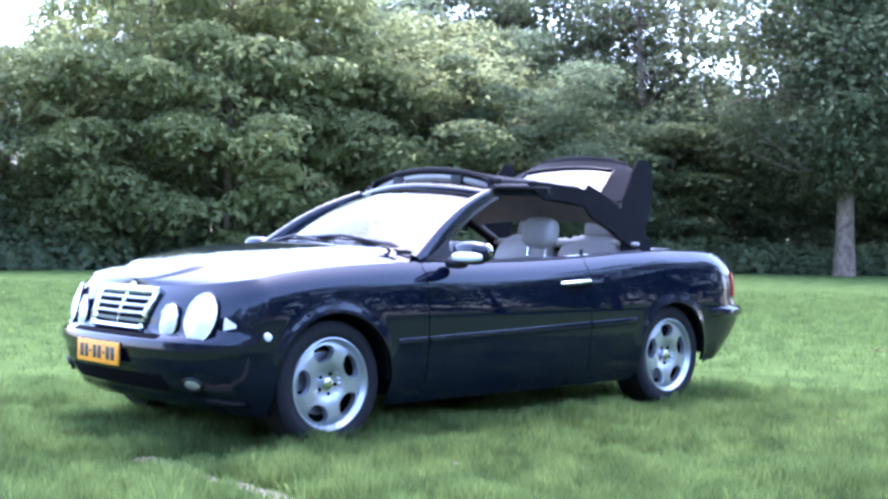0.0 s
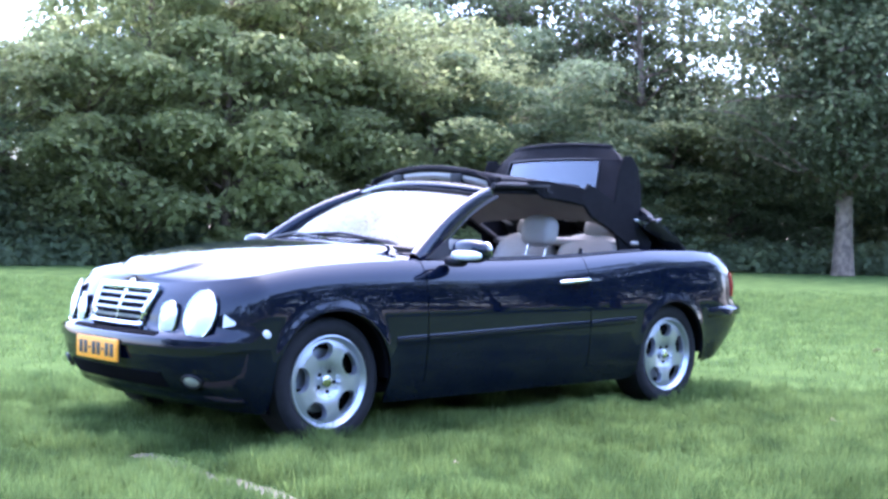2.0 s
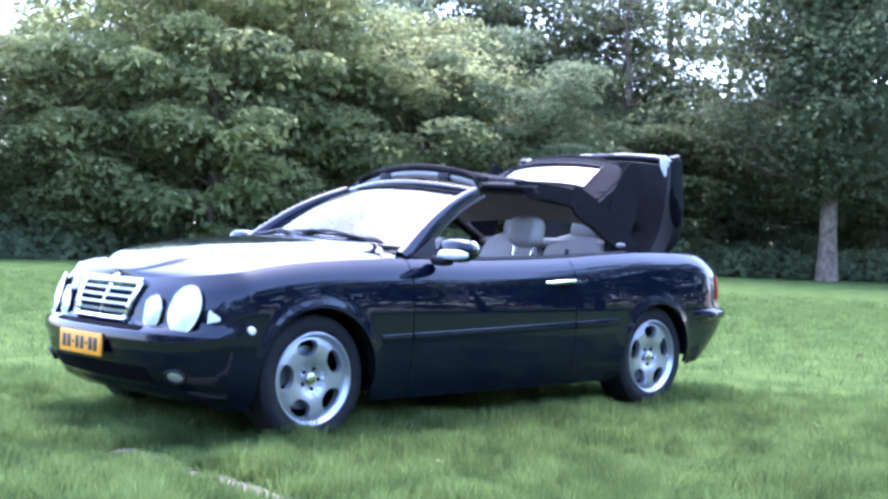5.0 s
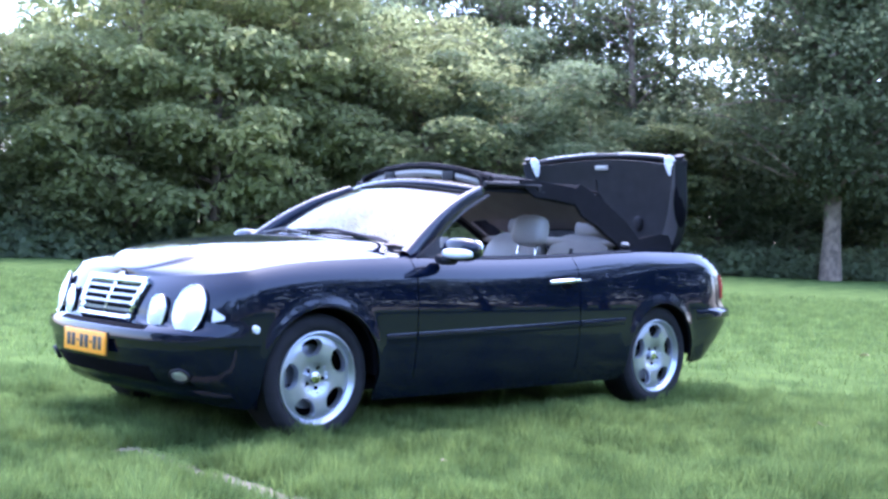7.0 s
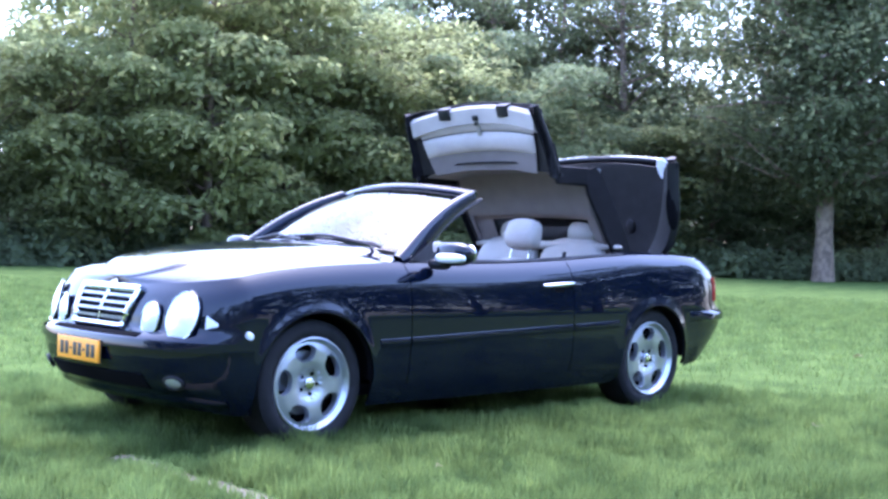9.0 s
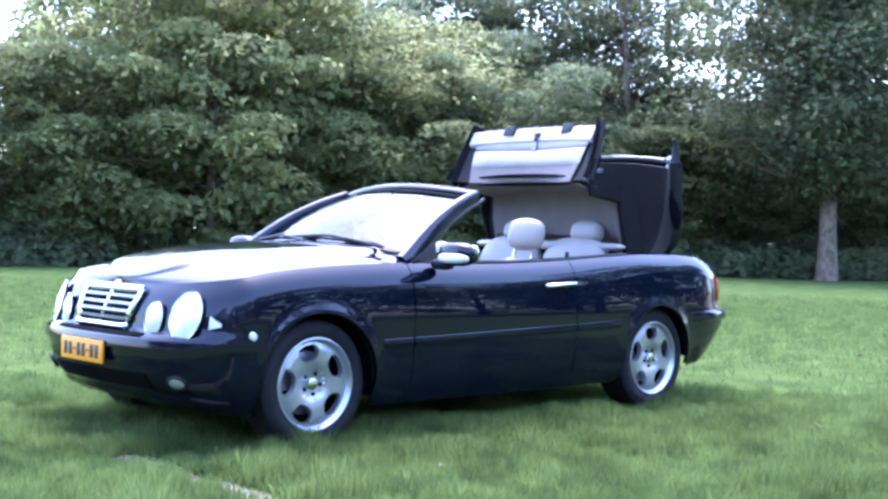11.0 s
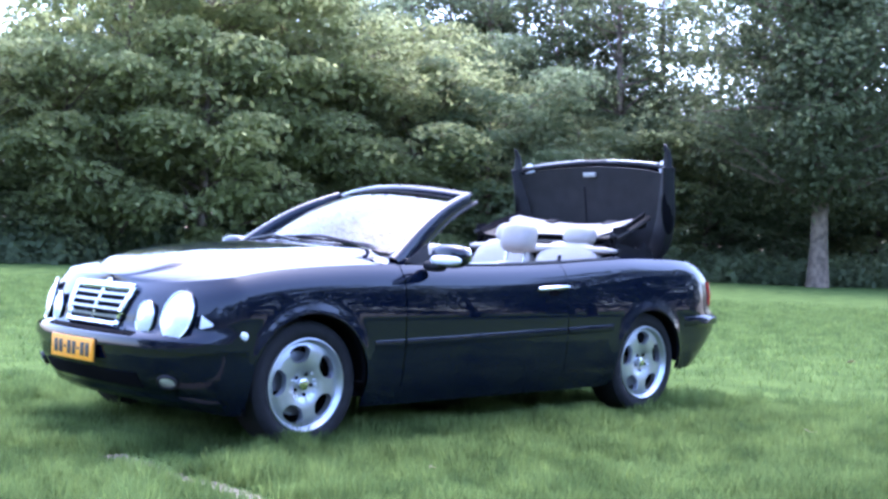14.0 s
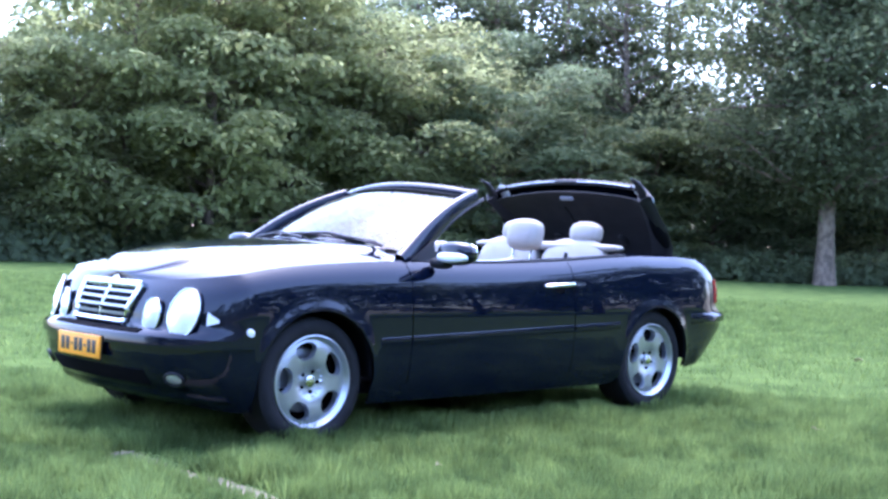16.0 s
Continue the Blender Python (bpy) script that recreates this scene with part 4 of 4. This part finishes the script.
def seat(y, drop):
    st = new("front_seat")
    st.parent = car
    tagged(st, "cream leather front seat with its headrest " + ("lowered" if drop else "raised"))
    T = Matrix.Translation((0, y, 0))
    part("seat_cushion", blob(0.52, 0.52, 0.20, (0.20, y, 0.50), 3.0), LEATHER, st)
    part("seat_base", box(0.45, 0.42, 0.12, (0.22, y, 0.37), 0.02), BLACK, st)
    part("backrest", blob(0.16, 0.50, 0.60, (0, 0, 0), 3.0, m=T @ Matrix.Translation((0.50, 0, 0.63)) @ pose(0, 0, 0, 0, 12, 0)), LEATHER, st)
    for e in (-1, 1):
        part("side_bolster", blob(0.20, 0.09, 0.50, (0, 0, 0), 2.6, m=T @ Matrix.Translation((0.46, e * 0.22, 0.62)) @ pose(0, 0, 0, 0, 12, 0)), LEATHER, st)
        part("headrest_post", tube([(0.575, y + e * 0.075, 0.90), (0.615 - 0.2 * drop, y + e * 0.075, 1.05 - drop)], 0.008, 8), CHROME, st)
    part("headrest", blob(0.135, 0.250, 0.195, (0, 0, 0), 3.2, m=T @ Matrix.Translation((0.612 - 0.2 * drop, 0, 1.070 - drop)) @ pose(0, 0, 0, 0, 12, 0)), LEATHER, st, "padded cream leather headrest")


for y, drop in ((-0.36, 0.0), (0.36, 0.16)):
    seat(y, drop)
bench = new("rear_bench")
bench.parent = car
tagged(bench, "cream leather rear seat bench with two headrests")
for e in (-1, 1):
    part("seat_cushion", blob(0.46, 0.52, 0.20, (0.92, e * 0.28, 0.50), 3.0), LEATHER, bench)
    part("backrest", blob(0.14, 0.56, 0.56, (0, 0, 0), 3.2, m=Matrix.Translation((1.14, e * 0.29, 0.785)) @ pose(0, 0, 0, 0, 14, 0)), LEATHER, bench)
    part("headrest", blob(0.13, 0.25, 0.150, (0, 0, 0), 2.6, m=Matrix.Translation((1.225, -0.335 if e < 0 else 0.27, 1.095)) @ pose(0, 0, 0, 0, 12, 0)), LEATHER, bench, "low padded rear headrest")
    part("side_rest", blob(0.42, 0.14, 0.34, (0.95, e * 0.66, 0.76), 3.0), LEATHER, bench)
part("parcel_shelf", blob(0.16, 1.30, 0.06, (1.215, 0, 1.005), 3.2), LEATHER, car, "cream ledge behind the rear seat")
part("well_front_wall", box(0.02, 1.44, 0.60, (1.285, 0, 0.64), 0.005), LINER, car)
part("well_floor", box(0.66, 1.44, 0.02, (1.58, 0, 0.36), 0.005), LINER, car)
part("well_rear_wall", box(0.02, 1.50, 0.60, (1.885, 0, 0.63), 0.005), LINER, car)
for s in (-1, 1):
    part("well_side_wall", box(0.66, 0.02, 0.60, (1.58, s * 0.735, 0.64), 0.005), LINER, car)
    b = tube([(-0.05, s * 0.71, 0.50), (0.02, s * 0.715, 0.86), (0.04, s * 0.70, 0.885)], 0.016, 6)
    part("belt_guide", tube([(0.63, s * 0.66, 0.86), (0.65, s * 0.665, 0.97)], [0.014, 0.012], 8), BLACK, car)


# ---- folding top ----
def shell_rows(x0, x1, n, half, crown, drop=0.0, z=0.0):
    """A roof sheet from x0 to x1, crowned across, with its edges turned down."""
    rows = []
    for i in range(n + 1):
        x = x0 + (x1 - x0) * i / n
        h = half(x) if callable(half) else half
        row = []
        for k in range(25):
            t = -1 + k / 12
            row.append(Vector((x, h * t, z + (crown(x) if callable(crown) else crown) * (1 - abs(t) ** 2.2) - drop * max(0, (abs(t) - 0.90) / 0.10) ** 1.5)))
        rows.append(row)
    return rows


def plate(points, y, d):
    """A flat piece cut from side-view points, of thickness d at y."""
    bm = bmesh.new()
    f = bm.faces.new([bm.verts.new((x, y, z)) for x, z in points])
    r = bmesh.ops.extrude_face_region(bm, geom=[f])
    bmesh.ops.translate(bm, vec=(0, d, 0), verts=[v for v in r["geom"] if isinstance(v, bmesh.types.BMVert)])
    bmesh.ops.bevel(bm, geom=[e for e in bm.edges], offset=0.005, segments=2, affect="EDGES")
    return bm


def front_crown(x):
    return interp(x, [-0.40, -0.28, 0.02], [0.085, 0.075, 0.045])


def front_w(x):
    return 0.600 - 0.045 * (abs(x) / 0.4) ** 2


top_front = part("top_front_section", thick(bm_grid(shell_rows(-0.40, 0.02, 8, front_w, front_crown, 0.075)), 0.012), FABRIC, car, "front section of the black canvas folding top")
def pad_rows(x0, x1, puff, n=10):
    """A puffed pad on the underside, narrower towards the joint."""
    rows = []
    for i in range(n + 1):
        f = i / n
        x = x0 + (x1 - x0) * f
        h = interp(x, [-0.37, -0.08, 0.02], [0.515, 0.475, 0.450])
        rows.append([Vector((x - 0.02 * (1 - t * t), h * t, front_crown(x) * (1 - abs(t) ** 2.2) - 0.034 - puff * math.sin(math.pi * min(1, max(0, f))) ** 0.5 * (1 - t ** 8)))
                     for t in (-1 + k / 12 for k in range(25))])
    return rows


part("header_pad", thick(bm_grid(pad_rows(-0.335, -0.222, 0.020)), 0.006), HEADPAD, top_front, "puffed cream pad behind the header beam")
part("visor_pad", thick(bm_grid(pad_rows(-0.216, -0.095, 0.024)), 0.006), HEADPAD, top_front, "puffed cream pad")
part("headliner", thick(bm_grid(pad_rows(-0.115, 0.03, 0.0, 6)), 0.006), HEADLINER, top_front, "beige inner lining darkened for the shade under the top")
for e in (-1, 1):
    part("inner_side", thick(bm_grid([[Vector((x, e * (h0 + (h1 - h0) * f), front_crown(x) * 0.25 * (1 - f) - 0.030 - 0.012 * f)) for f in (0, 0.5, 1)]
                                      for x, h0, h1 in ((-0.37, 0.50, 0.57), (-0.2, 0.48, 0.59), (0.02, 0.44, 0.60))]), 0.006), TRIMGREY, top_front, "dark grey inner side of the top")
part("header_beam", thick(bm_grid([[Vector((x + 0.05 * (1 - abs(t) ** 2) * -1 + 0.05, 0.540 * t, 0.072 * (1 - t * t) + z)) for x, z in ((-0.405, -0.010), (-0.410, -0.040), (-0.395, -0.058), (-0.30, -0.068), (-0.285, -0.050))]
                                   for t in (-1 + k / 12 for k in range(25))]), 0.010), HEADPAD, top_front, "padded cream header beam")
part("front_edge", tube([Vector((-0.400 - 0.050 * (1 - t * t) + 0.05, 0.562 * t, 0.078 * (1 - t * t) - 0.006)) for t in (-1 + k / 12 for k in range(25))], 0.022, 8), FABRIC, top_front)
for e in (-1, 1):
    part("side_rail", tube([(-0.40, e * 0.565, -0.035), (-0.2, e * 0.592, -0.032), (0.02, e * 0.606, -0.035)], 0.022, 8, 0.8), TRIMGREY, top_front, "dark side rail")
    part("side_fabric", plate([(-0.16, -0.02), (-0.16, 0.0), (0.03, 0.0), (0.03, -0.11), (-0.05, -0.095)], e * 0.604, e * 0.012), FABRIC, top_front)
    part("latch_socket", box(0.075, 0.095, 0.055, (-0.372, e * 0.26, 0.012), 0.008), BLACK, top_front, "black roof latch")
    part("hinge_arm", tube([(-0.02, e * 0.60, -0.045), (0.05, e * 0.605, -0.07)], 0.016, 6), BLACK, top_front)
part("pull_handle", box(0.035, 0.045, 0.018, (-0.335, 0, 0.004), 0.006), BLACK, top_front, "small grey grip")
part("lining_seam", tube([(-0.219 - 0.02 * (1 - t * t), 0.49 * t, -0.038 + front_crown(-0.22) * (1 - abs(t) ** 2.2)) for t in (-1 + k / 10 for k in range(21))], 0.006, 5), TRIMGREY, top_front)
part("handle_strap", box(0.115, 0.034, 0.016, (-0.275, 0, 0.010), 0.006), LEATHER, top_front, "cream grip strap between the pads")
part("handle_button", box(0.022, 0.030, 0.012, (-0.30, 0, -0.001), 0.004), BLACK, top_front)

top_mid = part("top_middle_section", thick(bm_grid(shell_rows(-0.02, 0.355, 6, 0.612, 0.042, 0.10)), 0.012), FABRIC, car, "middle section of the black canvas folding top")
part("headliner", thick(bm_grid(shell_rows(-0.01, 0.37, 6, 0.545, 0.030, 0.02, -0.030)), 0.006), HEADLINER, top_mid, "cream inner lining darkened for the shade under the top")
for e in (-1, 1):
    part("side_rail", tube([(-0.01, e * 0.596, -0.035), (0.34, e * 0.598, -0.04)], 0.020, 8, 0.8), BLACK, top_mid)
    part("side_fabric", plate([(-0.03, -0.105), (-0.05, -0.05), (-0.03, 0.0), (0.34, 0.002), (0.385, -0.01), (0.41, -0.05), (0.395, -0.09), (0.36, -0.108), (0.2, -0.094)], e * 0.606, e * 0.012), FABRIC, top_mid)
    part("joint", lathe([(-0.03, 0.0), (-0.03, 0.013), (0.03, 0.013), (0.03, 0.0)], n=10), BLACK, top_mid).location = (0.0, e * 0.60, -0.05)


# rear arms: origin at the upper joint, +x towards the foot
top_rear = new("top_rear_section")
top_rear.parent = car
tagged(top_rear, "rear arms of the black canvas folding top")
for e in (-1, 1):
    part("side_fabric", plate([(-0.03, -0.09), (-0.02, 0.03), (0.06, 0.055), (0.184, 0.085), (0.35, 0.11), (0.505, 0.13), (0.70, 0.12), (0.72, 0.03), (0.56, -0.04), (0.31, -0.07), (0.12, -0.115)], e * 0.60, e * 0.02), FABRIC, top_rear, "black canvas side of the top")
    part("arm", tube([(0.0, e * 0.575, -0.03), (0.2, e * 0.58, -0.045), (0.45, e * 0.585, -0.01), (0.60, e * 0.60, 0.01)], 0.026, 8, 0.7), TRIMGREY, top_rear, "dark grey folding arm")
    part("trim_edge", tube([(0.0, e * 0.548, -0.035), (0.2, e * 0.55, -0.05), (0.45, e * 0.553, -0.02), (0.58, e * 0.56, 0.0)], 0.011, 6), HEADLINER, top_rear, "cream edge of the lining, darkened for shade")
part("headliner", thick(bm_grid(shell_rows(-0.01, 0.30, 6, 0.545, 0.030, 0.02, -0.030)), 0.006), HEADLINER, top_rear, "cream inner lining darkened for the shade under the top")
part("roof_bow", thick(bm_grid(shell_rows(-0.02, 0.16, 4, 0.608, 0.042, 0.08, 0.01)), 0.012), FABRIC, top_rear)

# rear window section: origin at its upper edge, +x towards its lower edge
top_window = new("top_window_section")
top_window.parent = car
tagged(top_window, "rear window section of the black canvas folding top")
WL = 0.44


def win_pt(x, t, z=0.0):
    return Vector((x, (0.585 - 0.03 * (x / WL) ** 2 - 0.13 * max(0, x / WL - 0.6) ** 2 / 0.16) * t, 0.075 * (1 - abs(t) ** 2.4) + z))


def win_sheet(z, d, material, name, label=""):
    bms = []
    for x0, x1, t0, t1 in ((0, 0.075, -1, 1), (0.34, WL, -1, 1), (0.075, 0.34, -1, -0.73), (0.075, 0.34, 0.73, 1)):
        bms.append(bm_grid([[win_pt(x0 + (x1 - x0) * i / 6, t0 + (t1 - t0) * k / 12, z) for k in range(13)] for i in range(7)]))
    bm = bm_join(*bms)
    bmesh.ops.remove_doubles(bm, verts=bm.verts, dist=0.002)
    return part(name, thick(bm, d), material, top_window, label)


win_sheet(0.0, 0.010, FABRIC, "window_surround", "black canvas round the rear window")
win_sheet(-0.022, 0.006, HEADLINER, "headliner", "cream inner lining darkened for the shade under the top")
pane = part("rear_window", thick(bm_grid([[win_pt(0.07 + 0.275 * i / 6, -0.74 + 1.48 * k / 16, -0.006) for k in range(17)] for i in range(7)]), 0.005), REARGLASS, top_window, "wide rear window glass")
part("rear_bow", tube([win_pt(WL, -1 + k / 10, -0.01) for k in range(21)], 0.020, 8), FABRIC, top_window)
part("window_seal", tube([win_pt(0.078, -0.73 + 1.46 * k / 16, 0.003) for k in range(17)] + [win_pt(0.34, 0.73 - 1.46 * k / 16, 0.003) for k in range(17)] + [win_pt(0.078, -0.73, 0.003)], 0.007, 5), BLACK, top_window)

# side webs of canvas beside the rear window: origin at the foot
top_web = new("top_side_web")
top_web.parent = car
tagged(top_web, "black canvas webs beside the rear window")
for e in (-1, 1):
    part("web", plate([(-0.09, -0.01), (0.08, -0.01), (0.11, 0.12), (0.125, 0.28), (0.12, 0.42), (0.085, 0.54), (0.02, 0.61), (-0.06, 0.60), (-0.11, 0.50), (-0.15, 0.30), (-0.13, 0.14)], e * 0.592, e * 0.018), FABRIC, top_web)

# ---- cover of the folded top: origin at its rear hinge ----
HINGE = Vector((1.862, 0, 0.962))
lid = new("top_cover")
lid.parent = car
tagged(lid, "navy lid over the folded top with a dark grey lined underside")


def lid_half(x):
    return interp(x, [-0.70, -0.62, -0.30, -0.16, -0.07, 0.0], [0.715, 0.72, 0.705, 0.675, 0.635, 0.56])


def lid_pt(x, t, z=0.0):
    wx = x + HINGE.x
    return Vector((x, lid_half(x) * t, top_z(wx) - HINGE.z + (crown_h(wx)) * (1 - abs(t) ** 2.4) + 0.004 + z - 0.06 * max(0, (abs(t) - 0.82) / 0.18) ** 2))


def lid_front(t):
    return -0.66 + 0.05 * abs(t) ** 2


part("lid_skin", thick(bm_grid([[lid_pt(lid_front(-1 + k / 14) * (1 - i / 9) - 0.004, -1 + k / 14) for k in range(29)] for i in range(10)]), 0.010), PAINT, lid, "glossy navy lid skin")
part("lid_lining", thick(bm_grid([[lid_pt(lid_front(-1 + k / 14) * (0.97 - 0.93 * i / 9), (-1 + k / 14) * (0.90 - 0.17 * i / 9), -0.085 + 0.012 * math.sin(math.pi * i / 9) * (1 if abs(k - 14) > 3 else 0.4)) for k in range(29)] for i in range(10)]), 0.010), TRIMGREY, lid, "dark grey moulded lining")
part("lid_edge", tube([lid_pt(lid_front(t), t, -0.020) for t in (-1 + k / 14 for k in range(29))], 0.020, 8), BLACK, lid)
for e in (-1, 1):
    part("edge_trim", tube([lid_pt(lid_front(t) - 0.016, t, -0.030) for t in (e * (0.14 + 0.62 * k / 10) for k in range(11))], 0.006, 6), BRUSHED, lid, "pale edge strip")
    part("lid_side", thick(bm_grid([[lid_pt(-0.63 + 0.62 * i / 12, e * tt, dz) for tt, dz in ((1.0, 0.0), (0.99, -0.035), (0.96, -0.080), (0.945 - 0.10 * i / 12, -0.108), (0.885 - 0.17 * i / 12, -0.092))] for i in range(13)]), 0.010), BLACK, lid, "black moulded side wall of the lid")
    part("side_recess", dome(0.145, 0.040, 0.012, frame_at(lid_pt(-0.33, e * 0.955, -0.075), Vector((0, e * 0.75, -0.66)), 0)), LINER, lid, "dark oval recess in the side wall")
    part("lining_boss", blob(0.10, 0.07, 0.03, lid_pt(-0.20, e * 0.42, -0.092), 2.4), TRIMGREY, lid)
    part("lid_hinge", tube([(-0.05, e * 0.45, -0.06), (0.02, e * 0.45, -0.12), (0.0, e * 0.45, -0.25)], 0.018, 6), BLACK, lid)
part("lid_catch", box(0.03, 0.11, 0.016, lid_pt(-0.585, 0, -0.100), 0.005), BRUSHED, lid, "pale lid catch")
part("lining_rib", box(0.30, 0.02, 0.012, lid_pt(-0.35, 0.10, -0.092), 0.005), TRIMGREY, lid)
FLAPS = []
for e in (-1, 1):
    # navy flap coloured pale: the sky's reflection is put into its colour
    f = part("lid_flap", blob(0.19, 0.105, 0.022, (0, 0, 0), 2.3), WHITELENS, lid, "glossy corner flap, pale with painted sky reflection")
    h = part("lid_horn", tube([(0.03, 0, 0), (-0.02, 0, 0.0), (-0.09, 0, 0.004), (-0.15, 0, -0.018)], [0.040, 0.036, 0.026, 0.012], 8, 0.6), BLACK, lid, "black corner horn of the lid")
    FLAPS.append((e, f, h))


make_rng = np.random.default_rng(21)
make_grass("grass", 330000, 2.6, 9.5, 0.43, 0.062, 0.0062, make_rng, "short mown green grass blades round the car")
make_grass("far_grass", 150000, 8.5, 27.0, 0.43, 0.046, 0.013, make_rng, "short mown green grass of the open lawn")


def fallen_leaf(x, y, size, turn):
    """A dry curled leaf lying in the grass."""
    P = [[(size * (i / 5 - 0.5), size * 0.55 * math.sin(math.pi * (0.06 + 0.88 * i / 5)) * (j / 2 - 1) * 0.6, 0.004 * abs(j - 2) + 0.006 * math.sin(i)) for j in range(5)] for i in range(6)]
    ob = part("fallen_leaf", thick(bm_grid(P), 0.002), DRYLEAF)
    ob.matrix_basis = pose(x, y, ground_z(x, y) + 0.030, 12, 8, turn)
    tagged(ob, "pale dry leaf lying in the grass", "leaf", "dry leaves on the lawn")


for x, y, size, turn in ((1.38, -1.96, 0.11, 30), (5.89, 0.20, 0.10, 80), (-1.30, -1.66, 0.05, 10), (5.53, -0.78, 0.07, 140)):
    fallen_leaf(x, y, size, turn)


def motions():
    """The top folds away: window section, then the lid, the roof sections and the lid again."""
    def seg(a, b):
        return pose(a[0], 0, a[1], 0, math.degrees(math.atan2(-(b[1] - a[1]), b[0] - a[0])), 0)
    # seconds, header edge, front joint, upper joint, foot of the arms
    fold = [(0, (0.0, 1.36), (0.39, 1.365), (0.76, 1.33), (1.24, 0.98)),
            (6.9, (0.0, 1.36), (0.39, 1.365), (0.76, 1.33), (1.24, 0.98)),
            (7.2, (0.0, 1.385), (0.39, 1.37), (0.76, 1.335), (1.24, 0.98)),
            (7.5, (0.04, 1.455), (0.41, 1.385), (0.76, 1.35), (1.22, 0.98)),
            (8.0, (0.11, 1.60), (0.42, 1.40), (0.78, 1.38), (1.21, 0.98)),
            (8.5, (0.30, 1.77), (0.53, 1.45), (0.87, 1.46), (1.20, 0.98)),
            (9.2, (0.57, 1.84), (0.69, 1.49), (1.00, 1.48), (1.22, 0.98)),
            (10.2, (0.90, 1.83), (0.85, 1.45), (1.17, 1.43), (1.28, 0.97)),
            (11.3, (1.17, 1.73), (1.00, 1.41), (1.34, 1.36), (1.36, 0.95)),
            (12.0, (1.37, 1.64), (1.14, 1.36), (1.46, 1.32), (1.38, 0.93)),
            (12.5, (1.50, 1.55), (1.21, 1.32), (1.53, 1.26), (1.39, 0.90)),
            (13.0, (1.58, 1.43), (1.27, 1.25), (1.58, 1.19), (1.40, 0.85)),
            (13.5, (1.62, 1.31), (1.29, 1.17), (1.60, 1.11), (1.41, 0.80)),
            (14.0, (1.63, 1.19), (1.28, 1.06), (1.60, 1.00), (1.42, 0.72)),
            (14.3, (1.67, 1.05), (1.31, 0.92), (1.65, 0.87), (1.46, 0.62)),
            (14.6, (1.72, 0.87), (1.36, 0.75), (1.70, 0.70), (1.52, 0.50)),
            (16.0, (1.72, 0.87), (1.36, 0.75), (1.70, 0.70), (1.52, 0.50))]
    front, mid, rear = [], [], []
    for t, h, a, b, f in fold:
        m = seg(h, a)
        m.translation = (a[0], 0, a[1])
        front.append((t, m))
        mid.append((t, seg(a, b)))
        rear.append((t, seg(b, f)))
    walk(top_front, front)
    walk(top_mid, mid)
    walk(top_rear, rear)
    # the window section: lifted at first, laid down, then carried off with the arms
    win = [(0, (1.05, 1.22), (1.36, 1.51)), (0.6, (1.06, 1.21), (1.28, 1.56)), (1.5, (1.07, 1.20), (1.19, 1.60)), (4.2, (1.06, 1.20), (1.19, 1.60)),
           (5.0, (1.02, 1.29), (1.38, 1.52)), (5.8, (1.0, 1.33), (1.42, 1.30)), (6.4, (0.98, 1.34), (1.36, 1.14)), (7.0, (0.97, 1.33), (1.30, 1.06)), (7.5, (0.96, 1.33), (1.26, 1.03))]
    for t, h, a, b, f in fold:
        if t > 7.6:
            d = Vector((f[0] - b[0], f[1] - b[1])).normalized()
            p = (b[0] + 0.27 * d[0] + 0.02, b[1] + 0.27 * d[1])
            win.append((t, p, (p[0] + d[0], p[1] + d[1])))
    walk(top_window, [(t, seg(a, b)) for t, a, b in win])
    # the webs: upright, then leaning back and sinking
    web = [(0, 1.19, 0.95, 13), (0.6, 1.18, 0.95, 6), (1.5, 1.17, 0.95, 0), (4.2, 1.17, 0.95, 0), (5.0, 1.17, 0.95, 18), (5.7, 1.17, 0.97, 36), (6.3, 1.15, 0.95, 52), (6.8, 1.14, 0.86, 66), (7.2, 1.20, 0.72, 70), (7.6, 1.28, 0.58, 70), (16, 1.30, 0.55, 70)]
    walk(top_web, [(t, pose(x, 0, z, 0, a, 0)) for t, x, z, a in web])
    cover = [(0, 0), (1.4, 0), (1.7, 8), (2.0, 24), (2.5, 41), (3.0, 55), (3.5, 69), (4.0, 78), (4.4, 80), (14.8, 80), (15.1, 78), (15.5, 66), (15.8, 52), (16.0, 44)]
    walk(lid, [(t, pose(*HINGE, 0, a, 0)) for t, a in cover])
    for e, f, h in FLAPS:
        p, q = lid_pt(-0.575, e * 0.86, -0.085), lid_pt(-0.63, e * 0.93, -0.045)
        walk(f, [(t, pose(p.x, p.y, p.z + up, 0, a, e * 18)) for t, a, up in ((0, -8, 0), (9.3, -8, 0), (10.2, -4, 0.03), (11.0, 0, 0.066), (16, 0, 0.066))])
        walk(h, [(t, pose(*q, 0, a, 0)) for t, a in ((0, 165), (9.4, 165), (10.0, 110), (10.6, 50), (11.2, 4), (16, 0))])


motions()
